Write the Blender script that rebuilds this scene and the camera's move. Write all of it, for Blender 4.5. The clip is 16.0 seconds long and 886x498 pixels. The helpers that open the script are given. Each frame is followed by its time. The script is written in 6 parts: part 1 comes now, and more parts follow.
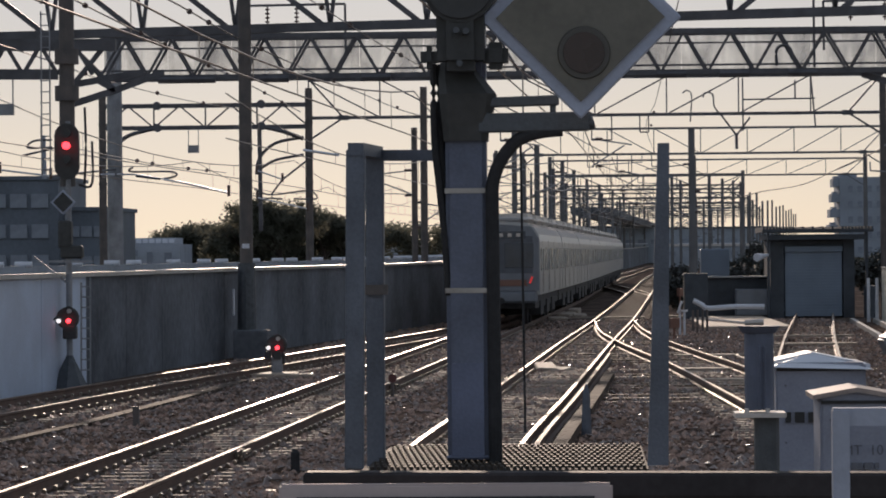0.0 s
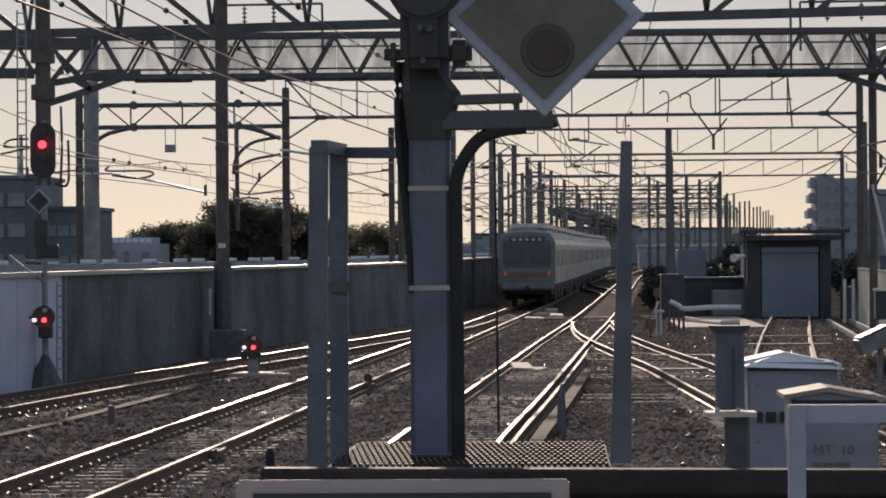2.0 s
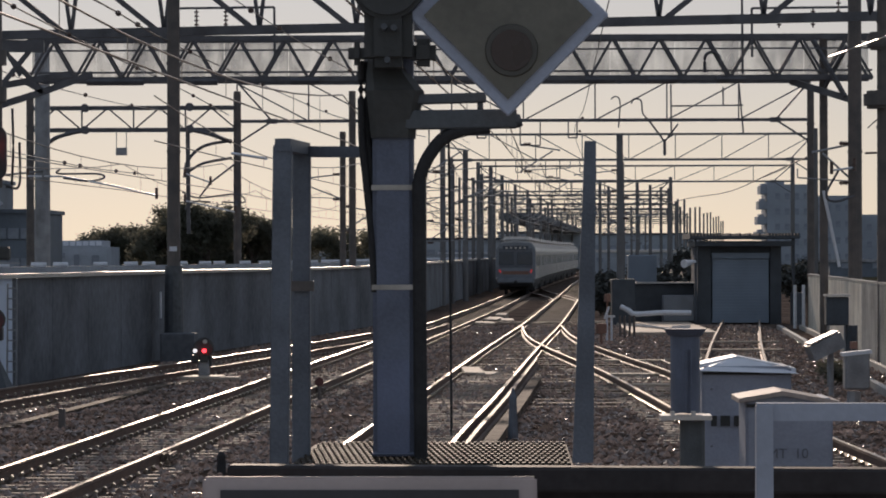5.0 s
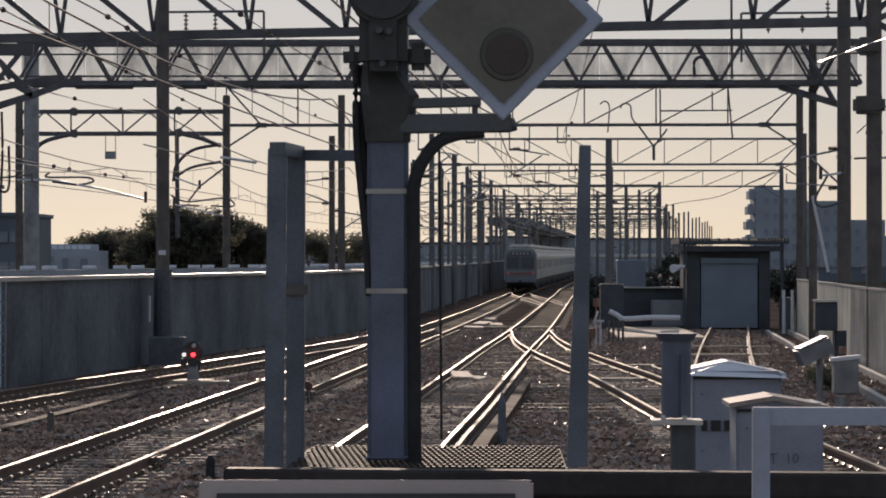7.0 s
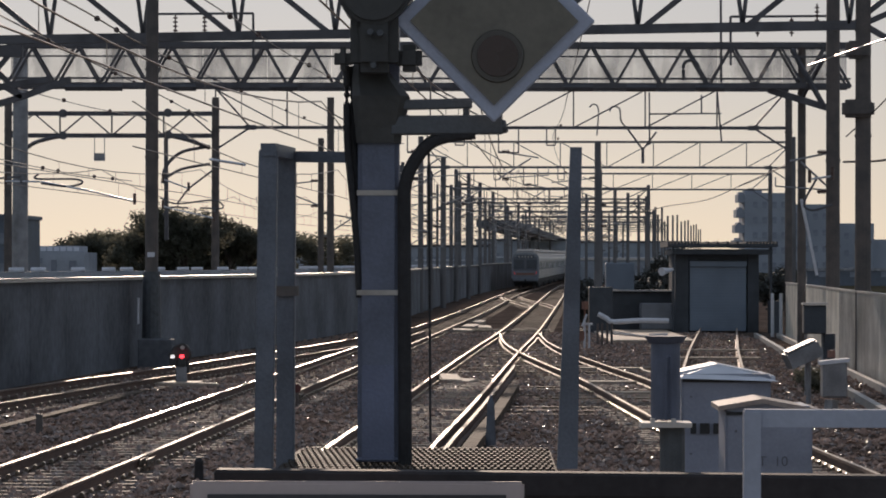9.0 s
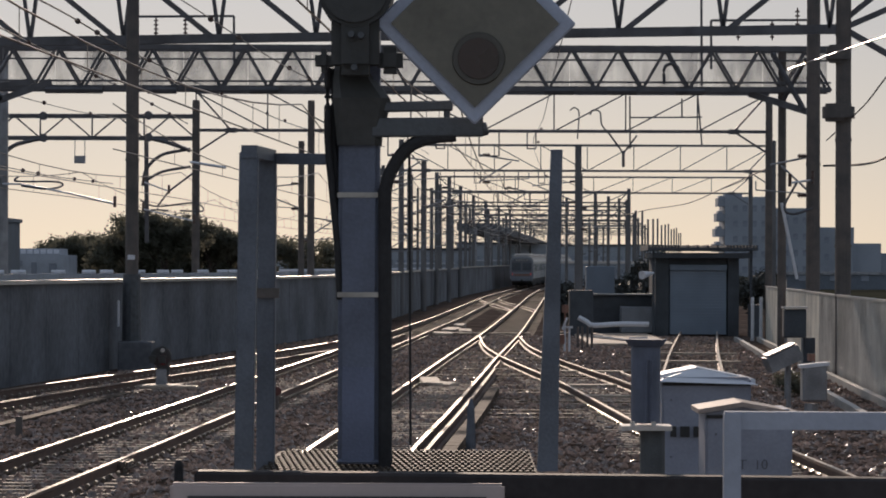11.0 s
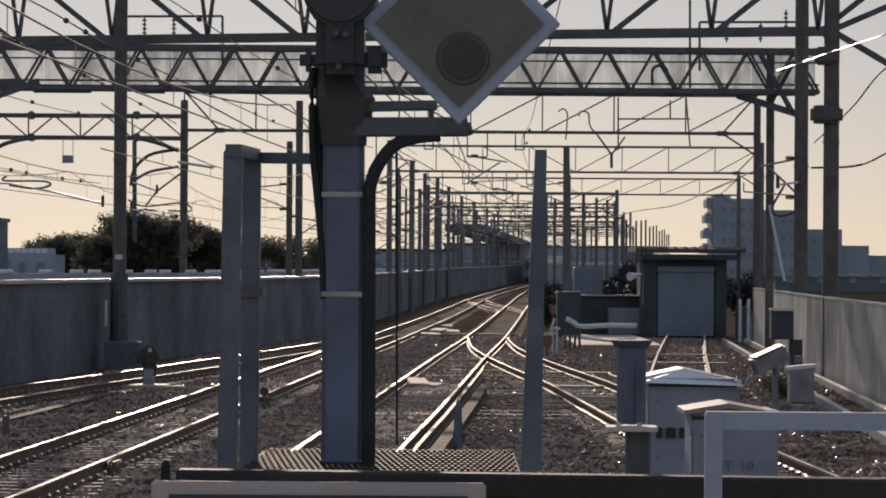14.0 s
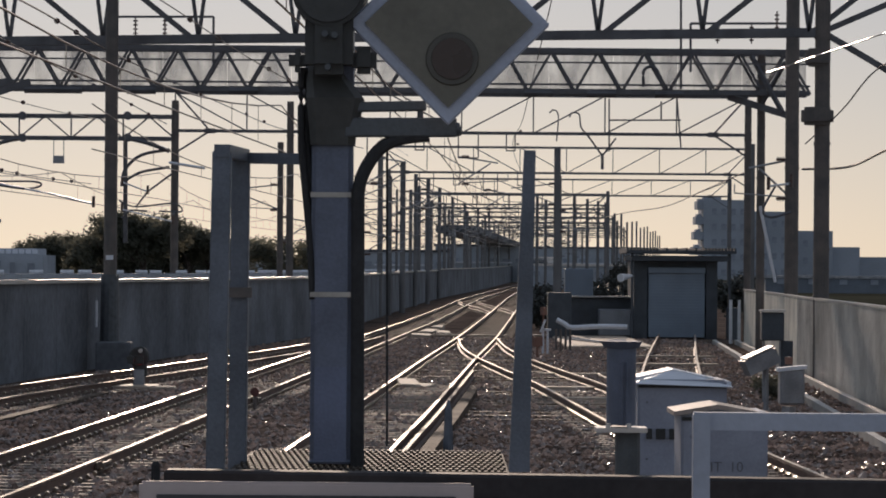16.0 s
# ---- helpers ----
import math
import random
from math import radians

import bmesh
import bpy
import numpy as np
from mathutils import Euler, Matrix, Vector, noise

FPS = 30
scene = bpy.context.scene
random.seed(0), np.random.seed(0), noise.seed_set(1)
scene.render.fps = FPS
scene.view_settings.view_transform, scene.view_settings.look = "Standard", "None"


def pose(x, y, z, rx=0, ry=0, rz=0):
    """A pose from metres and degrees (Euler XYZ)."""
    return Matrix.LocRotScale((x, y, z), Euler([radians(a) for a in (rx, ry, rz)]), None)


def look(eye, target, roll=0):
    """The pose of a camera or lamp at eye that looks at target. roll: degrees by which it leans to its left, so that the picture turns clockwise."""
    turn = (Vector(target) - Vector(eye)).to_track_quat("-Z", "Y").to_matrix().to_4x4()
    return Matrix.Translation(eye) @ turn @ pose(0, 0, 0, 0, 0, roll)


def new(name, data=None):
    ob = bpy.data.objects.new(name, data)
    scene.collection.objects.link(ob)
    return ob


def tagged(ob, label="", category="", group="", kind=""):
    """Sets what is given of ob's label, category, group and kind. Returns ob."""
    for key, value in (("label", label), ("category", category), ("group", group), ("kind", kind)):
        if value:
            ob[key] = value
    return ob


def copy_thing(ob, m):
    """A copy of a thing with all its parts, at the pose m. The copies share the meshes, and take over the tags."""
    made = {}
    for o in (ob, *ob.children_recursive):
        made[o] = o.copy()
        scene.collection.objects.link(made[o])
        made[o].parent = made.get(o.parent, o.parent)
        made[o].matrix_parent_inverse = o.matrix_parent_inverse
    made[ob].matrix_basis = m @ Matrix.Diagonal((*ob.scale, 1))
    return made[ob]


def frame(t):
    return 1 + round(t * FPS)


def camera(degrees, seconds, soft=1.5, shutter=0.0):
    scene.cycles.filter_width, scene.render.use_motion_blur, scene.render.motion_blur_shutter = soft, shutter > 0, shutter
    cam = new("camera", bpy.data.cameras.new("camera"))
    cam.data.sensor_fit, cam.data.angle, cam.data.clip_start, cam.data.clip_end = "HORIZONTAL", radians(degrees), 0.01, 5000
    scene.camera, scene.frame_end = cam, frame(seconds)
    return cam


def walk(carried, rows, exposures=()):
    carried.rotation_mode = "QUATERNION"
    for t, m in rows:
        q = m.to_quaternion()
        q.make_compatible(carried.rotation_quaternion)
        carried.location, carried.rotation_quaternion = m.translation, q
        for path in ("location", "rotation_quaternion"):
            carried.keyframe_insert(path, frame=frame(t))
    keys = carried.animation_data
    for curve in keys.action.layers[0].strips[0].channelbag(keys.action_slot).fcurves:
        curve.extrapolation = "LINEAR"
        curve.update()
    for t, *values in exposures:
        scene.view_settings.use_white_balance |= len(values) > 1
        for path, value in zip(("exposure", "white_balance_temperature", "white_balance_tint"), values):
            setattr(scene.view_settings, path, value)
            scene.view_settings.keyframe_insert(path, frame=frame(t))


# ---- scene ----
import itertools

cam = camera(15.66, 16.0, soft=1.85)
# time, eye x, eye height, turn to the right, tilt up, lean (degrees)
PATH = [
    (0.0, 0.0004, 2.5136, -2.404, 0.079, -0.504),
    (0.5, -0.0044, 2.5117, -2.275, 0.101, -0.529),
    (1.0, 0.0039, 2.5113, -2.087, 0.114, -0.515),
    (1.5, 0.0407, 2.5084, -2.003, 0.048, -0.455),
    (2.0, 0.0283, 2.5081, -2.004, 0.079, -0.383),
    (2.5, 0.0088, 2.5053, -2.050, 0.098, -0.353),
    (3.0, 0.0076, 2.5027, -1.759, 0.101, -0.299),
    (3.5, 0.0066, 2.5016, -1.673, 0.131, -0.278),
    (4.0, 0.0064, 2.4999, -1.460, 0.138, -0.245),
    (6.5, -0.0056, 2.4969, -0.951, 0.222, -0.033),
    (7.0, -0.0081, 2.4966, -0.921, 0.237, -0.019),
    (7.5, -0.0098, 2.4959, -0.864, 0.222, -0.006),
    (8.0, -0.0109, 2.4952, -0.863, 0.244, 0.068),
    (8.5, -0.0117, 2.4948, -0.839, 0.236, 0.100),
    (9.0, -0.0118, 2.4948, -0.722, 0.284, 0.106),
    (9.5, -0.0116, 2.4942, -0.587, 0.323, 0.108),
    (12.0, -0.0124, 2.4922, -0.308, 0.347, 0.256),
    (12.5, -0.0108, 2.4916, -0.312, 0.350, 0.306),
    (13.0, -0.0087, 2.4909, -0.298, 0.340, 0.356),
    (13.5, -0.0060, 2.4906, -0.263, 0.362, 0.404),
    (14.0, -0.0040, 2.4906, -0.162, 0.359, 0.378),
    (14.5, -0.0023, 2.4900, -0.132, 0.366, 0.417),
    (15.0, -0.0028, 2.4904, -0.098, 0.351, 0.431),
    (15.5, -0.0015, 2.4899, -0.054, 0.369, 0.454),
    (16.0, -0.0000, 2.4899, -0.000, 0.377, 0.458),
]
walk(cam, [(t, pose(x, 0, z, 90 + tilt, 0, -turn) @ pose(0, 0, 0, 0, 0, lean)) for t, x, z, turn, tilt, lean in PATH],
     exposures=[(0, -0.26, 6150, 18), (3, -0.33, 6150, 18), (16, -0.34, 6150, 18)])

# ---- world and sun: low evening sun ahead, over the far wall ----
SUN_EL, SUN_AZ = radians(14), radians(-4.6)   # azimuth from +y towards +x
world = bpy.data.worlds.new("sky")
scene.world = world
world.use_nodes = True
wn = world.node_tree
sky = wn.nodes.new("ShaderNodeTexSky")
sky.sky_type, sky.sun_disc = "NISHITA", False
sky.sun_elevation, sky.sun_rotation = SUN_EL, SUN_AZ
sky.air_density, sky.dust_density, sky.ozone_density = 1.0, 0.5, 1.8
haze = wn.nodes.new("ShaderNodeGamma")   # evening haze evens out the clear sky
haze.inputs[1].default_value = 0.28
wn.links.new(sky.outputs[0], haze.inputs[0])
pale = wn.nodes.new("ShaderNodeHueSaturation")
pale.inputs["Saturation"].default_value = 0.95
wn.links.new(haze.outputs[0], pale.inputs["Color"])
up, rise_z, lift, veil = (wn.nodes.new("ShaderNode" + k) for k in ("TexCoord", "SeparateXYZ", "MapRange", "Mix"))
veil.data_type, lift.interpolation_type = "RGBA", "SMOOTHSTEP"   # warm haze low all round the horizon, cooler air above it
lift.inputs[1].default_value, lift.inputs[2].default_value = -0.02, 0.11
veil.inputs[6].default_value, veil.inputs[7].default_value = (1.05, 0.985, 0.86, 1), (0.80, 0.83, 0.835, 1)
wn.links.new(up.outputs["Generated"], rise_z.inputs[0])
wn.links.new(rise_z.outputs["Z"], lift.inputs[0])
wn.links.new(lift.outputs[0], veil.inputs[0])
tinted = wn.nodes.new("ShaderNodeMix")
tinted.data_type, tinted.blend_type = "RGBA", "MULTIPLY"
tinted.inputs[0].default_value = 1
wn.links.new(pale.outputs[0], tinted.inputs[6])
wn.links.new(veil.outputs[2], tinted.inputs[7])
wn.links.new(tinted.outputs[2], wn.nodes["Background"].inputs[0])
wn.nodes["Background"].inputs[1].default_value = 0.372
lamp = bpy.data.lights.new("sun", "SUN")
lamp.energy, lamp.angle, lamp.color = 3.2, radians(0.6), (1.0, 0.80, 0.58)
sun = new("sun", lamp)
sun.matrix_basis = look(Vector((math.sin(SUN_AZ) * math.cos(SUN_EL), math.cos(SUN_AZ) * math.cos(SUN_EL), math.sin(SUN_EL))) * 50, (0, 0, 0))


# ---- materials ----
def mat(name, col, rough=0.6, metal=0.0, scale=6.0, vary=0.25, bump=0.15, fine=60.0, tint=None, piece=0.0, coat=0.0, spec=0.5):
    """A surface with grain and stains: colour varied at two scales, bump and uneven gloss."""
    m = bpy.data.materials.new(name)
    m.use_nodes = True
    nt = m.node_tree
    n, l = nt.nodes, nt.links
    b = n["Principled BSDF"]
    tc = n.new("ShaderNodeTexCoord")
    big, small = n.new("ShaderNodeTexNoise"), n.new("ShaderNodeTexNoise")
    big.inputs["Scale"].default_value, small.inputs["Scale"].default_value = scale, fine
    big.inputs["Detail"].default_value, small.inputs["Detail"].default_value = 5, 3
    for t in (big, small):
        l.new(tc.outputs["Object"], t.inputs["Vector"])
    mix = n.new("ShaderNodeMix")
    mix.data_type = "RGBA"
    dark = [c * (1 - vary) for c in col]
    light = [min(1, c * (1 + vary)) for c in (tint or col)]
    mix.inputs[6].default_value, mix.inputs[7].default_value = (*dark, 1), (*light, 1)
    ramp = n.new("ShaderNodeMapRange")
    ramp.inputs[1].default_value, ramp.inputs[2].default_value = 0.3, 0.7
    add = n.new("ShaderNodeMath")
    add.operation = "MULTIPLY_ADD"
    l.new(small.outputs[0], add.inputs[0])
    add.inputs[1].default_value = 0.4
    l.new(big.outputs[0], add.inputs[2])
    sub = n.new("ShaderNodeMath")
    sub.operation = "SUBTRACT"
    l.new(add.outputs[0], sub.inputs[0])
    sub.inputs[1].default_value = 0.2
    l.new(sub.outputs[0], ramp.inputs[0])
    l.new(ramp.outputs[0], mix.inputs[0])
    out = mix.outputs[2]
    if piece:
        info = n.new("ShaderNodeObjectInfo")
        hsv = n.new("ShaderNodeHueSaturation")
        mr = n.new("ShaderNodeMapRange")
        mr.inputs[3].default_value, mr.inputs[4].default_value = 1 - piece, 1 + piece
        l.new(info.outputs["Random"], mr.inputs[0])
        l.new(mr.outputs[0], hsv.inputs["Value"])
        l.new(out, hsv.inputs["Color"])
        out = hsv.outputs[0]
    l.new(out, b.inputs["Base Color"])
    rr = n.new("ShaderNodeMapRange")
    rr.inputs[3].default_value, rr.inputs[4].default_value = max(0.05, rough - 0.12), min(1, rough + 0.12)
    l.new(big.outputs[0], rr.inputs[0])
    l.new(rr.outputs[0], b.inputs["Roughness"])
    b.inputs["Metallic"].default_value = metal
    b.inputs["Coat Weight"].default_value = coat
    b.inputs["Specular IOR Level"].default_value = spec
    bp = n.new("ShaderNodeBump")
    bp.inputs["Strength"].default_value, bp.inputs["Distance"].default_value = bump, 0.01
    l.new(small.outputs[0], bp.inputs["Height"])
    l.new(bp.outputs[0], b.inputs["Normal"])
    return m


def glow(name, col, power):
    m = bpy.data.materials.new(name)
    m.use_nodes = True
    b = m.node_tree.nodes["Principled BSDF"]
    b.inputs["Base Color"].default_value = (*col, 1)
    b.inputs["Emission Color"].default_value = (*col, 1)
    b.inputs["Emission Strength"].default_value = power
    return m


def sheer(name, col, clear, rough=0.9):
    m = mat(name, col, rough, 0, 3, 0.3, 0.1, 40)
    n, l = m.node_tree.nodes, m.node_tree.links
    tr, mx = n.new("ShaderNodeBsdfTransparent"), n.new("ShaderNodeMixShader")
    mx.inputs[0].default_value = clear
    l.new(n["Principled BSDF"].outputs[0], mx.inputs[1])
    l.new(tr.outputs[0], mx.inputs[2])
    l.new(mx.outputs[0], n["Material Output"].inputs["Surface"])
    return m


BALLAST = mat("ballast", (0.085, 0.068, 0.058), 0.9, 0, 0.7, 0.55, 0.9, 14, (0.13, 0.10, 0.083), spec=0.0)
STONE = mat("ballast_stone", (0.30, 0.205, 0.165), 0.85, 0, 0.8, 0.6, 0.4, 40, (0.40, 0.28, 0.22), spec=0.1)
GLINT = mat("ballast_glint", (0.26, 0.20, 0.17), 0.34, 0, 2.5, 0.4, 0.3, 40, spec=0.5)
RAIL_TOP = mat("polished_rail", (0.36, 0.305, 0.245), 0.41, 1, 0.25, 0.3, 0.05, 30)
RAIL_DULL = mat("dull_rail_top", (0.20, 0.165, 0.135), 0.62, 0.5, 0.4, 0.3, 0.1, 30)
RAIL_SIDE = mat("rusty_rail", (0.15, 0.095, 0.07), 0.7, 0.2, 4, 0.3, 0.3, 60)
SLEEPER = mat("concrete_sleeper", (0.20, 0.165, 0.135), 0.8, 0, 3, 0.35, 0.4, 40, piece=0.4, spec=0.2)
CLIP = mat("spring_clip", (0.50, 0.45, 0.38), 0.4, 1.0, 10, 0.3, 0.2, 80)
CONCRETE = mat("concrete", (0.165, 0.177, 0.196), 0.85, 0, 0.35, 0.4, 0.5, 5, piece=0.06, spec=0.1)
# Much paler than the wall's concrete: sun on the tops put into the colour.
CONCRETE_TOP = mat("sunlit_coping", (0.42, 0.41, 0.39), 0.42, 0, 1.5, 0.2, 0.3, 12)
PALE_PANEL = mat("pale_blue_panel", (0.55, 0.63, 0.76), 0.6, 0, 0.8, 0.12, 0.1, 20)
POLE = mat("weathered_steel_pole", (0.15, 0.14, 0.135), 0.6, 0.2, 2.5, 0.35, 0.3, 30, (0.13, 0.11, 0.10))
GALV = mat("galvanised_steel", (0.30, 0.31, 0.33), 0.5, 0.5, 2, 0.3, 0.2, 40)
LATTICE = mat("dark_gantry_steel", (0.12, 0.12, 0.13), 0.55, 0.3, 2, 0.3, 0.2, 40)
WIRE = mat("copper_wire", (0.30, 0.25, 0.21), 0.35, 0.9, 2, 0.2, 0.0, 20)
FEEDER = mat("dark_feeder_wire", (0.13, 0.115, 0.10), 0.35, 0.7, 2, 0.2, 0.0, 20)
INSULATOR = mat("brown_insulator", (0.10, 0.06, 0.05), 0.3, 0, 8, 0.2, 0.1, 40)
NET = sheer("mesh_net", (0.42, 0.43, 0.45), 0.70)
net_nodes, net_links = NET.node_tree.nodes, NET.node_tree.links
dirt, thick, stretch, net_at = (net_nodes.new("ShaderNode" + k) for k in ("TexNoise", "MapRange", "Mapping", "TexCoord"))
stretch.inputs["Scale"].default_value = (1.0, 1.0, 0.35)
dirt.inputs["Scale"].default_value, dirt.inputs["Detail"].default_value = 1.4, 6
thick.inputs[1].default_value, thick.inputs[2].default_value = 0.35, 0.68
thick.inputs[3].default_value, thick.inputs[4].default_value = 0.85, 0.5
net_links.new(net_at.outputs["Object"], stretch.inputs[0])
net_links.new(stretch.outputs[0], dirt.inputs["Vector"])
net_links.new(dirt.outputs[0], thick.inputs[0])
net_links.new(thick.outputs[0], net_nodes["Mix Shader"].inputs[0])
BLUEGREY = mat("blue_grey_paint", (0.125, 0.145, 0.20), 0.5, 0.1, 7, 0.22, 0.15, 160)
POSTGREY = mat("post_paint", (0.125, 0.143, 0.175), 0.5, 0.2, 9, 0.25, 0.15, 160)
BLACK = mat("black_rubber", (0.042, 0.042, 0.044), 0.75, 0, 6, 0.3, 0.2, 90, spec=0.2)
HEADBLACK = mat("signal_black", (0.052, 0.053, 0.051), 0.55, 0, 6, 0.3, 0.15, 60)
WHITE = mat("white_paint", (0.72, 0.74, 0.79), 0.45, 0, 6, 0.08, 0.08, 90)
BORDER = mat("sign_border", (0.40, 0.44, 0.54), 0.5, 0, 9, 0.14, 0.08, 120)
RINGFACE = mat("lens_rim", (0.085, 0.08, 0.068), 0.4, 0, 7, 0.2, 0.05, 60)
SIGNFACE = mat("sign_face", (0.16, 0.15, 0.12), 0.35, 0, 7, 0.25, 0.05, 60)
LENS = mat("dark_lens", (0.055, 0.036, 0.03), 0.3, 0, 12, 0.2, 0.05, 60)
# Lighter than the deck plate: sun glints on the treads put into colour.
GRATE = mat("glint_tread_steel", (0.072, 0.06, 0.048), 0.75, 0.0, 5, 0.3, 0.15, 90, spec=0.15)
DECK = mat("deck_plate", (0.045, 0.04, 0.035), 0.8, 0, 5, 0.3, 0.15, 90, spec=0.1)
BARBLACK = mat("dark_rail_paint", (0.05, 0.045, 0.046), 0.75, 0, 6, 0.3, 0.1, 70, spec=0.15)
CREAM = mat("cream_plate", (0.52, 0.435, 0.41), 0.6, 0, 6, 0.08, 0.05, 90)
DARKPANEL = mat("dark_panel", (0.05, 0.05, 0.055), 0.4, 0, 6, 0.2, 0.05, 90)
CABINET = mat("cabinet_paint", (0.30, 0.325, 0.40), 0.5, 0.1, 4, 0.16, 0.1, 60)
CABTOP = mat("cabinet_roof", (0.62, 0.58, 0.54), 0.42, 0.2, 4, 0.12, 0.1, 60)
TIMBER = mat("worn_timber", (0.20, 0.152, 0.11), 0.75, 0, 2.5, 0.45, 0.4, 30, piece=0.4, spec=0.15)
COVER = mat("cover_plate", (0.42, 0.35, 0.28), 0.7, 0, 4, 0.25, 0.2, 40, spec=0.15)
# The handrail's white, darkened and blued to put its shade into the colour.
HANDRAIL = mat("shaded_white_paint", (0.40, 0.43, 0.51), 0.5, 0, 6, 0.12, 0.08, 90)
CABROOF = mat("beige_roof_plate", (0.40, 0.335, 0.30), 0.6, 0, 6, 0.2, 0.1, 60, spec=0.2)
STRAP = mat("steel_strap", (0.42, 0.40, 0.37), 0.4, 0.5, 9, 0.25, 0.1, 60)
FADED = mat("faded_ink", (0.16, 0.17, 0.20), 0.6)
CABPATCH = mat("fresh_paint", (0.15, 0.175, 0.26), 0.45, 0.1, 9, 0.15, 0.1, 160)
TROUGH = mat("trough_lid", (0.125, 0.10, 0.08), 0.8, 0, 2, 0.3, 0.3, 30, piece=0.3, spec=0.03)
ARMDARK = mat("sign_arm_paint", (0.09, 0.10, 0.11), 0.5, 0.1, 8, 0.25, 0.15, 120)
MASK = mat("black_mask_paint", (0.10, 0.115, 0.14), 0.35, 0, 3, 0.2, 0.03, 30)
REFLECT = mat("red_reflector", (0.10, 0.03, 0.028), 0.4)
INK = mat("black_ink", (0.03, 0.03, 0.03), 0.6)
SHUTTER = mat("shutter_blue", (0.20, 0.25, 0.315), 0.5, 0.2, 1, 0.12, 0.1, 40)
# Wall colour darkened to hold the shade on the shed.
SHEDWALL = mat("shaded_shed_wall", (0.065, 0.075, 0.088), 0.7, 0, 2, 0.25, 0.2, 20)
FENCE = mat("fence_panel", (0.50, 0.49, 0.46), 0.42, 0.15, 0.5, 0.4, 0.3, 7, piece=0.1)
BLOCKWALL = mat("cream_block_wall", (0.78, 0.74, 0.65), 0.75, 0, 0.7, 0.2, 0.2, 9, piece=0.08)
TOWER = mat("apartment_concrete", (0.34, 0.375, 0.43), 0.8, 0, 0.15, 0.12, 0.1, 3)
# Window tone kept near the wall's, haze put into the colour.
TOWERDARK = mat("hazed_window", (0.26, 0.29, 0.34), 0.5, 0, 0.5, 0.2, 0.05, 3)
# Cladding lightened so the colour holds the haze on far buildings.
OFFICE = mat("hazed_cladding", (0.36, 0.40, 0.45), 0.7, 0, 0.3, 0.2, 0.1, 4)
OFFICEDARK = mat("dark_cladding", (0.15, 0.175, 0.21), 0.7, 0, 0.3, 0.2, 0.1, 4)
HOUSE = mat("house_render", (0.42, 0.46, 0.52), 0.8, 0, 0.7, 0.15, 0.15, 8)
LEAF = mat("foliage", (0.12, 0.125, 0.10), 0.8, 0, 1.0, 0.3, 0.2, 9, (0.13, 0.135, 0.105), spec=0.1)
# Foliage colour darkened for the bushes, where sunlit leaves came out too bright.
SHRUB = mat("darkened_leaf", (0.055, 0.06, 0.055), 0.7, 0, 1.0, 0.4, 0.2, 9)
BARK = mat("bark", (0.07, 0.055, 0.045), 0.9, 0, 3, 0.3, 0.5, 30)
STEELBODY = mat("train_stainless", (0.42, 0.44, 0.46), 0.38, 0.75, 0.8, 0.12, 0.06, 30)
TRAINROOF = mat("train_roof", (0.33, 0.32, 0.31), 0.55, 0.1, 1, 0.2, 0.1, 20)
TRAINFACE = mat("train_face", (0.20, 0.22, 0.25), 0.4, 0.1, 2, 0.15, 0.05, 20)
BAND = mat("orange_band", (0.24, 0.125, 0.09), 0.5, 0, 2, 0.1, 0.05, 20)
# Pale base colour stands for the sky mirrored in the side windows.
SIDEGLASS = mat("sky_toned_side_glass", (0.27, 0.29, 0.29), 0.25, 0.3, 2, 0.15, 0.02, 20)
DARKGLASS = mat("dark_glass", (0.07, 0.085, 0.105), 0.15, 0, 2, 0.15, 0.02, 20)
UNDER = mat("underframe", (0.05, 0.05, 0.052), 0.75, 0, 3, 0.3, 0.3, 20)
# Poles and lattice beyond 150 m: distance haze put into a paler colour.
HAZEPOLE = mat("hazed_pole", (0.175, 0.175, 0.178), 0.75, 0, 0.6, 0.2, 0.15, 12, spec=0.2)
HAZESTEEL = mat("hazed_lattice", (0.17, 0.172, 0.178), 0.6, 0.1, 1, 0.2, 0.15, 20)
SOIL = mat("far_ground", (0.06, 0.058, 0.042), 0.95, 0, 0.06, 0.3, 0.4, 1.5, spec=0.0)
PLATFORM = mat("platform_concrete", (0.30, 0.29, 0.28), 0.85, 0, 1, 0.2, 0.3, 20)
RED = glow("red_lamp", (1.0, 0.05, 0.06), 4)
TAIL = glow("tail_lamp", (1.0, 0.07, 0.06), 0.32)
PALE = glow("white_lamp", (1.0, 0.95, 0.88), 1.2)


leaf_out = LEAF.node_tree
back, blend = leaf_out.nodes.new("ShaderNodeBsdfTranslucent"), leaf_out.nodes.new("ShaderNodeMixShader")
back.inputs[0].default_value = (0.20, 0.195, 0.15, 1)
blend.inputs[0].default_value = 0.5
leaf_out.links.new(leaf_out.nodes["Principled BSDF"].outputs[0], blend.inputs[1])
leaf_out.links.new(back.outputs[0], blend.inputs[2])
leaf_out.links.new(blend.outputs[0], leaf_out.nodes["Material Output"].inputs["Surface"])


# ---- shaping helpers ----
def box(bm, c, s, m=None):
    """A box of size s at c; m turns it first."""
    g = bmesh.ops.create_cube(bm, size=1)["verts"]
    t = Matrix.Translation(c) @ (m or Matrix()) @ Matrix.Diagonal((*s, 1))
    bmesh.ops.transform(bm, matrix=t, verts=g)
    return g


def bar(bm, p, q, w, h=None):
    """A square bar from p to q, w across and h high."""
    p, q = Vector(p), Vector(q)
    d = q - p
    r = d.to_track_quat("Y", "Z").to_matrix().to_4x4()
    return box(bm, (p + q) / 2, (w, d.length, h or w), r)


